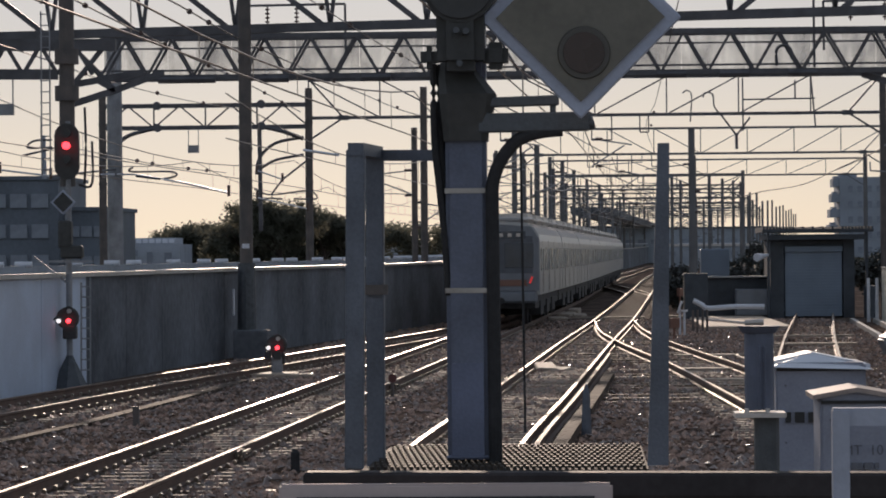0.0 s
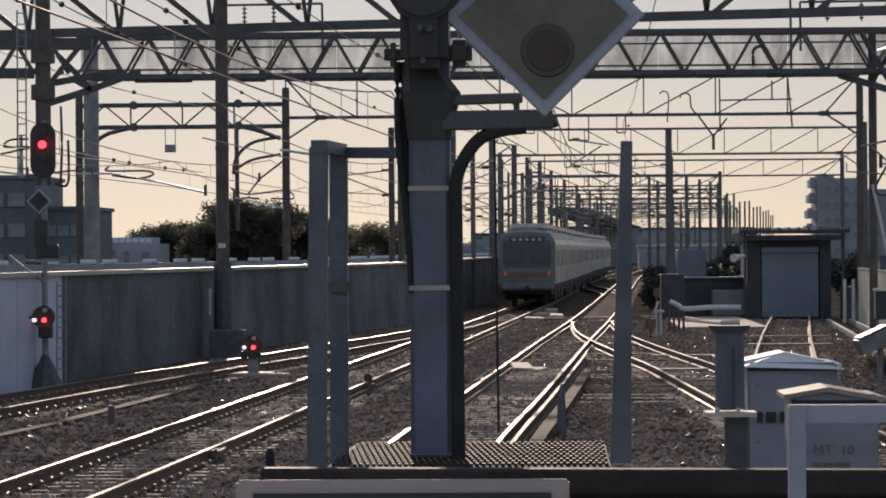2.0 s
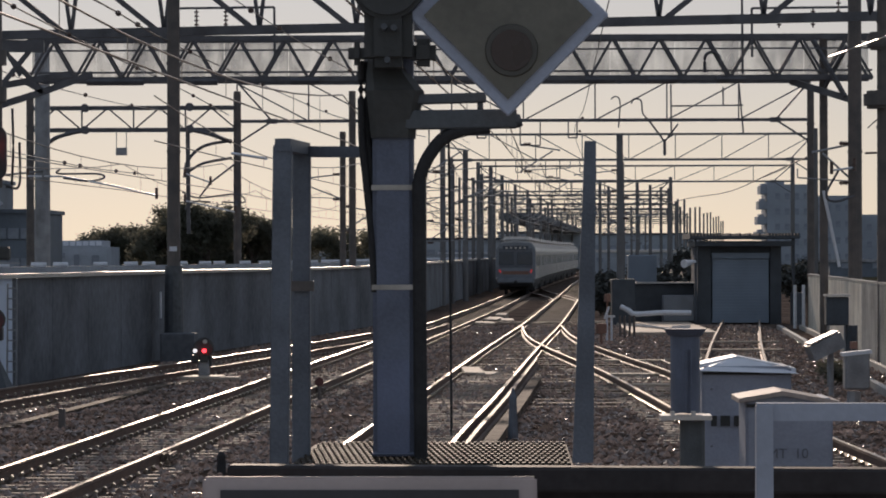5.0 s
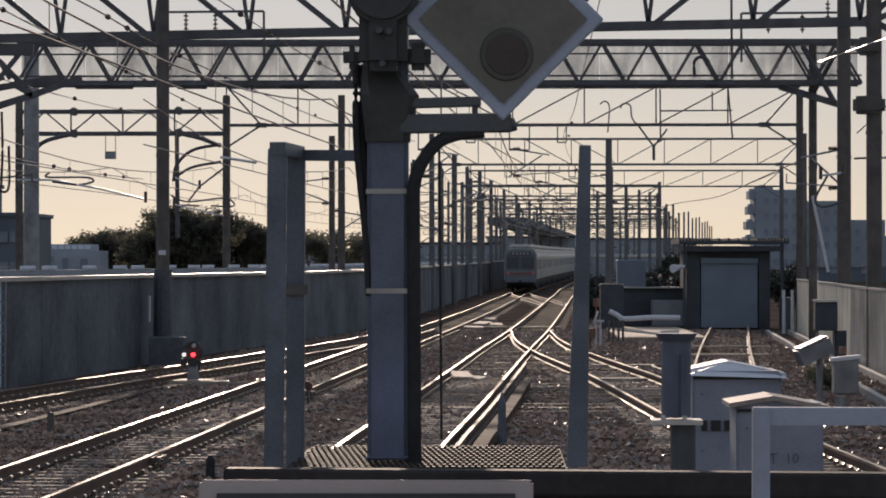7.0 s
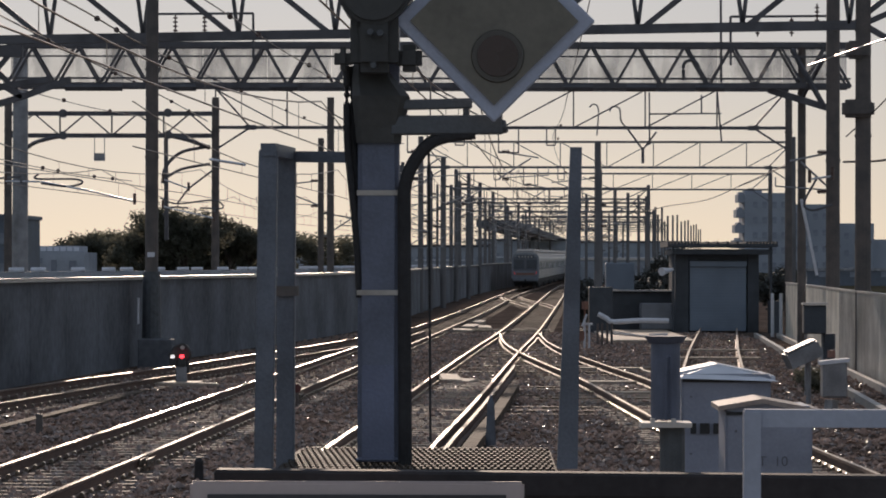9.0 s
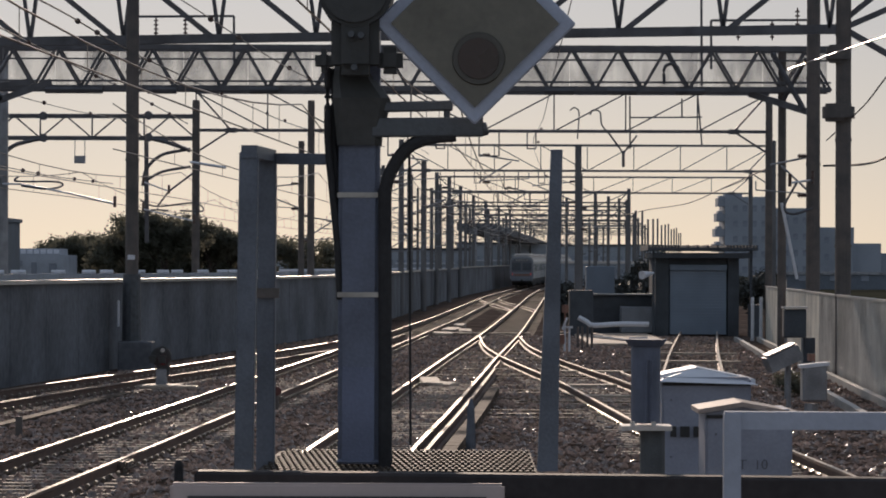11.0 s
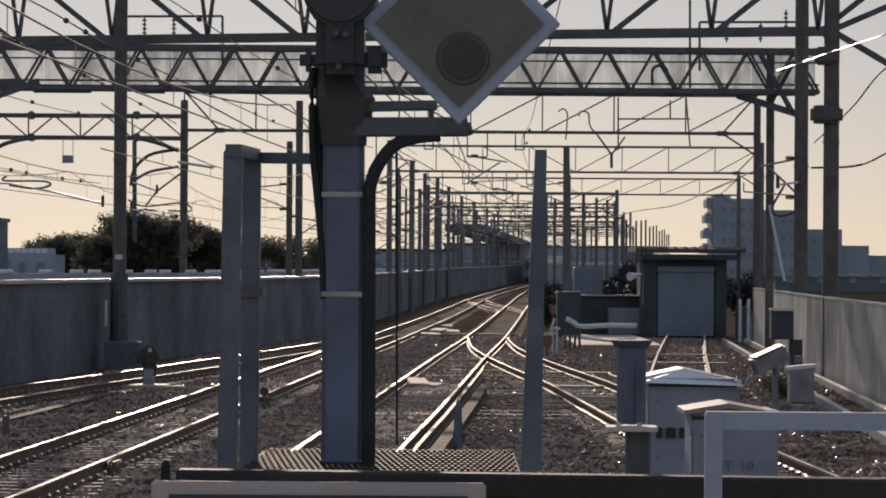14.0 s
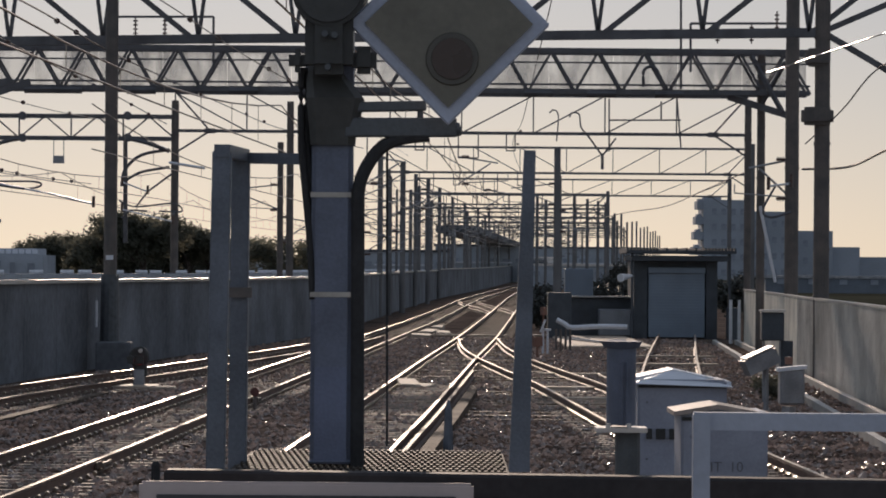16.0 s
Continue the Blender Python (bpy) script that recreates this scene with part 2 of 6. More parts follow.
def rod(bm, p, q, r, r2=None, n=8, caps=True):
    p, q = Vector(p), Vector(q)
    d = q - p
    t = Matrix.Translation((p + q) / 2) @ d.to_track_quat("Z", "Y").to_matrix().to_4x4()
    return bmesh.ops.create_cone(bm, cap_ends=caps, segments=n, radius1=r, radius2=r if r2 is None else r2, depth=d.length, matrix=t)["verts"]


def tube(bm, pts, r, n=5):
    """A bent pipe through pts."""
    pts = [Vector(p) for p in pts]
    rings = []
    for i, p in enumerate(pts):
        d = (pts[min(i + 1, len(pts) - 1)] - pts[max(i - 1, 0)]).normalized()
        q = d.to_track_quat("Z", "Y")
        rings.append([bm.verts.new(p + q @ Vector((r * math.cos(a), r * math.sin(a), 0))) for a in [2 * math.pi * k / n for k in range(n)]])
    for a, b in zip(rings, rings[1:]):
        for k in range(n):
            bm.faces.new((a[k], a[(k + 1) % n], b[(k + 1) % n], b[k]))
    bm.faces.new(list(reversed(rings[0])))
    bm.faces.new(rings[-1])


def bend(pts, n=8):
    """A smooth line through pts."""
    pts = [Vector(p) for p in pts]
    e = [2 * pts[0] - pts[1], *pts, 2 * pts[-1] - pts[-2]]
    out = []
    for a, b, c, d in zip(e, e[1:], e[2:], e[3:]):
        for k in range(n):
            t = k / n
            out.append(0.5 * (2 * b + (c - a) * t + (2 * a - 5 * b + 4 * c - d) * t * t + (3 * b - a - 3 * c + d) * t ** 3))
    return out + [pts[-1]]


def soften(bm, w=0.004, seg=1):
    bmesh.ops.bevel(bm, geom=[e for e in bm.edges if e.calc_face_angle(0) > 0.6], offset=w, segments=seg, affect="EDGES")


def mesh(name, bm, *mats):
    me = bpy.data.meshes.new(name)
    bmesh.ops.recalc_face_normals(bm, faces=bm.faces[:])
    bm.to_mesh(me)
    bm.free()
    for m in mats:
        me.materials.append(m)
    return me


def part(name, bm, material, parent, label="", kind=""):
    """Links a bmesh as one mesh object under a thing or a part."""
    ms = material if isinstance(material, (list, tuple)) else [material]
    ob = new(name, mesh(name, bm, *ms))
    ob.parent = parent
    return tagged(ob, label, kind=kind)


def thing(name, at, label, category, group="", kind="", turn=0):
    ob = new(name)
    ob.empty_display_size = 0.2
    ob.matrix_basis = pose(*at, 0, 0, turn)
    return tagged(ob, label, category, group, kind)


def solid(name, bm, material, label, category, group="", kind=""):
    ms = material if isinstance(material, (list, tuple)) else [material]
    return tagged(new(name, mesh(name, bm, *ms)), label, category, group, kind)


def B():
    return bmesh.new()


def rise(y):
    """The line climbs a little far away."""
    return 0.0 if y < 150 else (0.8 * ((y - 150) / 350) ** 2 if y < 500 else 0.8 + (min(y, 700) - 500) * 0.0045)


def along(pts, y):
    """x on a line of (y, x) points."""
    for (y0, x0), (y1, x1) in zip(pts, pts[1:]):
        if y <= y1 or (y1, x1) == pts[-1]:
            return x0 + (x1 - x0) * (y - y0) / (y1 - y0)


# ---- lines of the plan: (distance, x) ----
LINE_A = [(20, -6.15), (32, -5.6), (43, -5.15), (54, -4.75), (68, -4.25), (97, -3.2), (120, -2.38), (134, -1.9), (152, -1.27), (169, -0.72), (200, 0.2), (242, 1.45), (276, 2.6), (326, 4.7), (420, 9.5), (560, 18.5)]
LINE_B = [(20, -1.95), (32, -1.72), (44, -1.44), (59, -0.88), (92, 0.25), (124, 1.42), (180, 3.2), (240, 5.1), (298, 7.0), (380, 10.6), (560, 21.5)]
LINE_WALL = [(44, -12.6), (52, -11.75), (63, -10.8), (72, -10.15), (88, -8.95), (100, -7.85), (128, -5.3), (160, -4.1), (220, -2.6), (284, -0.6), (330, 1.6), (400, 5.2), (524, 11.5), (640, 19.0)]


def smooth(line, z=0.0, n=6):
    return [Vector((p.x, p.y, z + rise(p.y))) for p in bend([(x, y, 0) for y, x in line], n)]


# ---- ground ----
def ground():
    bm = B()
    xs = [-2500, -600, -120, -40, -20, -12, -8, -4, 0, 4, 8, 12, 20, 40, 120, 600, 2500]
    ys = [-400, -60, 0, 10, 20, 30, 45, 60, 80, 100, 130, 160, 200, 250, 300, 350, 400, 450, 500, 560, 620, 700, 1000, 2000, 4500]
    rows = [[bm.verts.new((x, y, -0.20 + rise(y))) for x in xs] for y in ys]
    for a, b in zip(rows, rows[1:]):
        for k in range(len(xs) - 1):
            f = bm.faces.new((a[k], a[k + 1], b[k + 1], b[k]))
            f.material_index = 0 if abs(a[k].co.x + a[k + 1].co.x) < 42 and a[k].co.y < 500 else 1
    solid("ground", bm, [BALLAST, SOIL], "dark brown crushed stone ballast bed under the tracks", "ground", kind="structure")


ground()


def stones():
    """Loose crushed stones lying on the bed, thicker close by."""
    rng = np.random.default_rng(5)
    n = 80000
    y = 33 + 95 * rng.random(n) ** 1.7
    x = -12 + 22 * rng.random(n)
    s = 0.022 + 0.05 * rng.random(n) ** 2.2
    wall = np.interp(y, [p[0] for p in LINE_WALL], [p[1] for p in LINE_WALL])
    keep = x > wall + 0.4
    x, y, s = x[keep], y[keep], s[keep]
    n = len(x)
    base = np.array([(1, 0, 0), (0, 1, 0), (-1, 0, 0), (0, -1, 0), (0, 0, 1), (0, 0, -1)], float)
    v = base[None] * s[:, None, None] * (0.6 + 0.8 * rng.random((n, 6, 1)))
    v[:, :, 2] *= 0.75
    v[:, :4, 2] += (rng.random((n, 4)) - 0.5) * s[:, None]
    a = rng.random(n) * 6.28
    c, d = np.cos(a)[:, None], np.sin(a)[:, None]
    v = np.stack([v[:, :, 0] * c - v[:, :, 1] * d, v[:, :, 0] * d + v[:, :, 1] * c, v[:, :, 2]], 2)
    v += np.stack([x, y, -0.20 + 0.25 * s], 1)[:, None]
    tri = np.array([(0, 1, 4), (1, 2, 4), (2, 3, 4), (3, 0, 4), (1, 0, 5), (2, 1, 5), (3, 2, 5), (0, 3, 5)])
    f = (tri[None] + 6 * np.arange(n)[:, None, None]).reshape(-1, 3)
    me = bpy.data.meshes.new("ballast_stones")
    me.from_pydata(v.reshape(-1, 3).tolist(), [], f.tolist())
    me.materials.append(STONE)
    me.materials.append(GLINT)
    shiny = np.repeat(rng.random(n) < 0.4, 8).astype(np.int32)
    me.polygons.foreach_set("material_index", shiny)
    tagged(new("ballast_stones", me), "dark angular crushed stones lying between the sleepers", "ballast", kind="stuff")


stones()


# ---- tracks ----
GAUGE = 1.435
PROFILE = [(-0.031, 0.0), (0.031, 0.0), (0.036, -0.035), (0.010, -0.05), (0.010, -0.13), (0.065, -0.15), (0.065, -0.16),
           (-0.065, -0.16), (-0.065, -0.15), (-0.010, -0.13), (-0.010, -0.05), (-0.036, -0.035)]


def rail(parent, line, head=None):
    bm = B()
    rings = []
    for i, p in enumerate(line):
        d = (line[min(i + 1, len(line) - 1)] - line[max(i - 1, 0)]).normalized()
        s = Vector((d.y, -d.x, 0))
        rings.append([bm.verts.new(p + s * u + Vector((0, 0, w))) for u, w in PROFILE])
    n = len(PROFILE)
    for a, b in zip(rings, rings[1:]):
        for k in range(n):
            f = bm.faces.new((a[k], a[(k + 1) % n], b[(k + 1) % n], b[k]))
            f.material_index = 0 if k == 0 else 1
    return part("rail", bm, [head or RAIL_TOP, RAIL_SIDE], parent, "dull brown steel rail" if head else "worn steel rail with a polished top")


def offset(line, s):
    out = []
    for i, p in enumerate(line):
        d = (line[min(i + 1, len(line) - 1)] - line[max(i - 1, 0)]).normalized()
        out.append(p + Vector((d.y, -d.x, 0)) * s)
    return out


def sleeper_mesh():
    bm = B()
    box(bm, (0, 0, -0.26), (2.4, 0.22, 0.17))
    soften(bm, 0.02)
    return mesh("sleeper", bm, SLEEPER)


SLEEPER_MESH = sleeper_mesh()


def track(name, line, label, near, far, parts_to, dull=(), clips_to=125):
    tr = thing(name, (0, 0, 0), label, "railway track", kind="structure")
    for s in (-GAUGE / 2, GAUGE / 2):
        rail(tr, offset(line, s), RAIL_DULL if s in dull else None)
    gap, rest, clips = 0.0, B(), B()
    for a, b in zip(line, line[1:]):
        d = (b - a)
        while gap < d.length:
            p = a + d * (gap / d.length)
            gap += 0.62
            if not near < p.y < far:
                continue
            turn = math.degrees(math.atan2(-d.x, d.y))
            if p.y < parts_to:
                ob = new("sleeper", SLEEPER_MESH)
                ob.parent = tr
                ob.matrix_basis = pose(*p, 0, 0, turn)
            else:
                box(rest, p + Vector((0, 0, -0.245)), (2.4, 0.24, 0.1), pose(0, 0, 0, 0, 0, turn).to_3x3().to_4x4())
            if p.y < clips_to:
                s = Vector((d.y, -d.x, 0)).normalized()
                for u in (-GAUGE / 2 - 0.1, -GAUGE / 2 + 0.1, GAUGE / 2 - 0.1, GAUGE / 2 + 0.1):
                    rod(clips, p + s * u + Vector((0, -0.04, -0.135)), p + s * u + Vector((0, 0.04, -0.12)), 0.03, 0.024, 6)
        gap -= d.length
    if len(rest.verts):
        part("far_sleepers", rest, TROUGH, tr, kind="stuff")
    else:
        rest.free()
    if len(clips.verts):
        part("rail_clips", clips, CLIP, tr, "bright worn spring clips", kind="stuff")
    else:
        clips.free()
    return tr


track("track_1", smooth(LINE_A), "main track with worn steel rails on concrete sleepers", 26, 330, 75, (GAUGE / 2,))
track("track_2", smooth(LINE_B), "main track with shining rails beside the crossover", 26, 330, 75)
track("track_3", smooth([(34, -11.6), (43, -10.8), (52, -9.95), (58, -9.4), (64.5, -8.7), (70, -8.05), (78, -7.0), (88, -5.9), (98, -4.75), (110, -3.6), (122, -2.95)]), "side track along the concrete wall joining the main track", 40, 104, 90, (GAUGE / 2,))
track("track_4", smooth([(30, 4.3), (39, 4.0), (52, 3.53), (71, 2.85), (80, 2.36), (92, 1.76), (104, 1.38), (119, 1.3)]), "diverging turnout track with bright rails", 34, 84, 78, clips_to=62)
track("track_5", smooth([(44, 3.2), (60, 4.25), (73.5, 5.22), (96, 6.85), (119, 8.62), (129, 9.4)]), "short rusty siding that ends at the shed", 46, 128, 90, clips_to=0)
track("track_6", smooth([(170, 2.9), (182, 3.25), (193, 3.5), (206, 3.28), (222, 2.72), (240, 2.2), (258, 2.02), (272, 2.45), (290, 3.15)]), "crossover between the two main tracks", 196, 250, 0)


def bearers():
    """Long worn timbers under the turnout."""
    t = thing("turnout_bearers", (0, 0, 0), "worn brown timbers laid across under the turnout", "sleepers", kind="structure")
    rng = random.Random(12)
    for k in range(34):
        y = 58 + 1.4 * k + rng.uniform(-0.4, 0.4)
        if rng.random() < 0.25:
            continue
        xa, xb = along(LINE_B, y) - 1.15, along([(52, 3.53), (71, 2.85), (80, 2.36), (92, 1.76), (104, 1.38), (119, 1.3)], y) + 1.15
        if rng.random() < 0.25:
            xa += rng.uniform(0.8, 1.8)
        bm = B()
        box(bm, ((xa + xb) / 2, y, -0.235), (xb - xa, rng.uniform(0.2, 0.3), 0.13 + rng.uniform(-0.02, 0.025)), pose(0, 0, 0, 0, 0, rng.uniform(-3.5, 0.5)))
        part("bearer", bm, TIMBER, t)


bearers()


def trough(line, w, label):
    """A row of concrete lids along the track."""
    t = thing("cable_trough", (0, 0, 0), label, "cable trough", kind="structure")
    for a, b in zip(line, line[1:]):
        d = b - a
        n = max(1, round(d.length / 1.0))
        for k in range(n):
            bm = B()
            bar(bm, a + d * (k / n) + Vector((0, 0, -0.11)), a + d * ((k + 0.97) / n) + Vector((0, 0, -0.11)), w, 0.14)
            part("lid", bm, TROUGH, t)


trough([Vector(p) for p in ((-8.552, 44.594, -0.100), (-7.975, 50.491, -0.100), (-7.522, 58.884, -0.100), (-7.130, 68.093, -0.100))], 0.22, "pale concrete cable trough between the tracks")
trough([Vector(p) for p in ((-3.051, 32.106, -0.100), (-2.648, 38.586, -0.100), (-2.429, 44.532, -0.100))], 0.2, "concrete cable trough beside the main track")
near_b = [p for p in smooth(LINE_B) if 30 < p.y < 84]
trough(offset(near_b, GAUGE / 2 + 0.48)[:-2], 0.2, "brown lidded cable trough beside the rail")
check = thing("guard_rail", (0, 0, 0), "check rail bolted beside the running rail", "rail", kind="structure")
rail(check, offset(near_b, GAUGE / 2 + 0.2), RAIL_DULL)


for x, y in ((-4.39, 41.9), (-3.62, 63.0), (-1.42, 68.0)):
    bm = B()
    for o in (-0.045, 0.045):
        box(bm, (x + o, y, -0.07), (0.03, 0.7, 0.09), pose(0, 0, 0, 0, 0, -2))
        for k in range(4):
            box(bm, (x + 1.6 * o, y - 0.24 + 0.16 * k, -0.07), (0.03, 0.03, 0.03))
    solid("fishplate", bm, RAIL_DULL, "worn bolted fishplate joint on the rail", "rail joint", "rail joints")


# ---- side walls ----
def lineside_wall():
    w = thing("wall_west", (0, 0, 0), "long grey concrete lineside wall with a sunlit coping", "wall", kind="structure")
    line = [(p.y, p.x) for p in bend([(x, y, 0) for y, x in LINE_WALL], 4)]
    y = 48.0
    while y < 630:
        step = 4.0 if y < 200 else 10.0
        a, b = Vector((along(line, y), y, 0)), Vector((along(line, y + step), y + step, 0))
        d, s = (b - a), Vector(((b - a).y, -(b - a).x, 0)).normalized()
        top = 2.09 + 0.32 * min(1, max(0, (y - 110) / 170)) + (rise(y) if y > 280 else 0)
        bm = B()
        bar(bm, a - s * 0.12 + Vector((0, 0, (top - 0.4) / 2)) + d * 0.004, b - s * 0.12 + Vector((0, 0, (top - 0.4) / 2)) - d * 0.004, 0.22, top + 0.4)
        part("panel", bm, CONCRETE if y > 65.5 else PALE_PANEL, w, "" if y > 65.5 else "paler blue wall panel")
        bm = B()
        bar(bm, a - s * 0.12 + Vector((0, 0, top + 0.045)), b - s * 0.12 + Vector((0, 0, top + 0.045)), 0.42, 0.09)
        part("coping", bm, CONCRETE_TOP, w)
        y += step


lineside_wall()


def back_parapet():
    """A lower parapet behind the wall, with small white rods added as glints."""
    w = thing("parapet", (0, 0, 0), "dark parapet with white rods as glints behind the wall", "parapet", kind="structure")
    y = 54.0
    while y < 330:
        a, b = Vector((along(LINE_WALL, y) - 3.0, y, 0)), Vector((along(LINE_WALL, y + 12) - 3.0, y + 12, 0))
        top = 2.30 + 0.12 * min(1, max(0, (y - 110) / 170))
        bm = B()
        bar(bm, a + Vector((0, 0, top / 2 - 0.1)), b + Vector((0, 0, top / 2 - 0.1)), 0.15, top + 0.2)
        part("panel", bm, OFFICE, w)
        # White rods added where the parapet top glints.
        for k in (0.15, 0.5, 0.72):
            bm = B()
            p = a.lerp(b, k)
            rod(bm, p + Vector((-0.18, 0, top + 0.04)), p + Vector((0.22, 0, top + 0.04)), 0.07, None, 8)
            part("clip", bm, WHITE, w, "white rod standing for a glint")
        y += 12


back_parapet()


def right_fence():
    w = thing("wall_east", (0, 0, 0), "pale panel fence along the siding streaked by shadows", "fence", kind="structure")
    line = [(40, 7.4), (60, 8.35), (87, 9.55), (100, 10.3), (121, 11.3)]
    y = 40.0
    while y < 120.5:
        a, b = Vector((along(line, y), y, 0)), Vector((along(line, y + 2), y + 2, 0))
        d, s = (b - a), Vector(((b - a).y, -(b - a).x, 0)).normalized()
        top = 1.82
        bm = B()
        m = Vector((0, 0, (top - 0.3) / 2))
        bar(bm, a + s * 0.1 + m + d * 0.006, b + s * 0.1 + m - d * 0.006, 0.05, top + 0.3)
        for k in range(8):
            p = a + d * (k + 0.5) / 8
            box(bm, p + s * 0.072 + Vector((0, 0, (top - 0.3) / 2)), (0.006, 0.06, top + 0.2), pose(0, 0, 0, 0, 0, -math.degrees(math.atan2(d.x, d.y))))
        part("panel", bm, FENCE if y < 88 else BLOCKWALL, w, "" if y < 88 else "cream block wall panel")
        bm = B()
        bar(bm, a + s * 0.1 + Vector((0, 0, top + 0.025)), b + s * 0.1 + Vector((0, 0, top + 0.025)), 0.12, 0.05)
        part("coping", bm, CONCRETE_TOP, w)
        bm = B()
        bar(bm, a + s * 0.19 + Vector((0, 0, -0.24)), a + s * 0.19 + Vector((0, 0, top)), 0.09, 0.09)
        part("post", bm, GALV, w)
        y += 2
    bm = B()
    for o in (0.25, 1.1):
        for a, b in zip(line, line[1:]):
            bar(bm, (a[1] - o, a[0], -0.14), (b[1] - o, b[0], -0.14), 0.14, 0.2)
    part("kerb", bm, CONCRETE_TOP, w)


right_fence()
for x in (10.88, 11.2):
    bm = B()
    rod(bm, (x, 121.6, -0.24), (x, 121.6, 1.45), 0.07, 0.06, 10)
    solid("marker_post", bm, WHITE, "white round post at the end of the fence", "post", "thin posts")


# ---- gantries ----
def mast(parent, x, y, top, r, foot=-0.24, material=None):
    material = material or (POLE if y < 150 else HAZEPOLE)
    bm = B()
    rod(bm, (x, y, foot + rise(y)), (x, y, top), r * 1.08, r, 14)
    for z in np.arange(3.0, top, 2.4):
        rod(bm, (x, y, z), (x, y, z + 0.06), r * 1.14, None, 14)
    return part("pole", bm, material, parent)


def lattice(parent, p, q, low, high, step, w, web, zig=True, double=0.0, verticals=False):
    """A trussed beam from p to q: two chords, and web members between them."""
    p, q = Vector(p), Vector(q)
    # Far beams take the steel colour lightened for haze.
    steel = LATTICE if p.y < 150 else HAZESTEEL
    u = Vector((0, 0, 1))
    sides = (-double / 2, double / 2) if double else (0.0,)
    d = (q - p).normalized()
    s = Vector((d.y, -d.x, 0))
    n = max(2, round((q - p).length / step))
    for o in sides:
        for z in (low, high):
            bm = B()
            bar(bm, p + s * o + u * z, q + s * o + u * z, w, w * 1.25)
            part("chord", bm, steel, parent)
    if zig is None:
        return
    members = []
    for o in sides:
        for k in range(n):
            a, b = p.lerp(q, k / n) + s * o, p.lerp(q, (k + 1) / n) + s * o
            m = (a + b) / 2
            if zig:
                members += [(a + u * low, m + u * high), (m + u * high, b + u * low)]
            else:
                members += [(a + u * high, b + u * low) if k < n * 0.45 else (a + u * low, b + u * high)]
            if verticals:
                members += [(a + u * low, a + u * high)]
    if double:
        for k in range(n + 1):
            a = p.lerp(q, k / n)
            members += [(a - s * double / 2 + u * low, a + s * double / 2 + u * low)]
    if p.y > 240:
        bm = B()
        for a, b in members:
            bar(bm, a, b, web)
        part("bracing", bm, steel, parent, kind="stuff")
    else:
        for a, b in members:
            bm = B()
            bar(bm, a, b, web)
            part("brace", bm, steel, parent)


def hanger(bm, x, y, z, down, wide=0.8):
    """A drop frame under a beam with its registration arms."""
    for o in (-wide / 2, wide / 2):
        bar(bm, (x + o, y, z), (x + o, y, z - down), 0.05)
    bar(bm, (x - wide / 2, y, z - down), (x + wide / 2, y, z - down), 0.05)


def cantilever(parent, x, y, z, side, reach=2.2):
    """A bracket arm with insulators that carries the wire over a track."""
    bm = B()
    tip = x + side * reach
    rod(bm, (x, y, z + 0.75), (tip, y, z + 0.5), 0.03, None, 6)
    rod(bm, (x, y, z - 0.35), (tip - side * 0.3, y, z + 0.48), 0.03, None, 6)
    rod(bm, (x + side * 0.2, y, z - 0.3), (tip + side * 0.4, y, z - 0.2), 0.02, None, 6)
    rod(bm, (tip + side * 0.4, y, z - 0.2), (tip + side * 0.4, y, z + 0.05), 0.02, None, 6)
    part("bracket_arm", bm, GALV, parent)
    for zz in (z + 0.75, z - 0.35):
        bm = B()
        rod(bm, (x + side * 0.14, y, zz), (x + side * 0.44, y, zz), 0.035, None, 6)
        for i in range(4):
            rod(bm, (x + side * (0.16 + 0.07 * i), y, zz), (x + side * (0.19 + 0.07 * i), y, zz), 0.07, None, 8)
        part("insulator", bm, INSULATOR, parent)


def gantry(y, xl, xr, low, high, r=0.17, step=3.2, w=0.13, web=0.06, top=None, label="trussed steel gantry carrying the overhead wires on two poles", detail=True, skew=0.0, mid=()):
    g = thing("catenary_gantry", ((xl + xr) / 2, y, rise(y) - 0.24), label, "gantry", "gantries over the tracks")
    g.matrix_basis = Matrix()
    top = top or high + 0.3
    steel = LATTICE if y < 150 else HAZESTEEL
    mast(g, xl, y + skew, top, r)
    mast(g, xr, y, top, r)
    for x in mid:
        mast(g, x, y, top, r)
    lattice(g, (xl, y + skew, 0), (xr, y, 0), low, high, step, w, web, zig=False, verticals=True)
    for x, sgn in ((xl, 1), (xr, -1)):
        for z in (low - 0.9, high + 0.05):
            bm = B()
            bar(bm, (x, y, z), (x + sgn * 1.4, y, low), web * 1.3)
            part("knee_brace", bm, steel, g)
        bm = B()
        box(bm, (x + sgn * 1.4, y, low), (0.5, web * 1.4, 0.2))
        soften(bm, 0.05)
        part("gusset_plate", bm, steel, g)
    if detail:
        for line in (LINE_A, LINE_B):
            xx = along(line, y)
            for o, down, wide in ((-0.6, 1.0, 0.8), (1.1, 0.7, 0.35)):
                bm = B()
                hanger(bm, xx + o, y, low, down, wide)
                part("drop_frame", bm, steel, g)
            cantilever(g, xx - 1.0, y, low - 1.7, 1, 1.6)
    return g


def about_eye(k):
    """Scales a thing about the camera's eye, so that it keeps its place in view."""
    return Matrix.Translation((0, 0, 2.495 * (1 - k))) @ Matrix.Scale(k, 4)


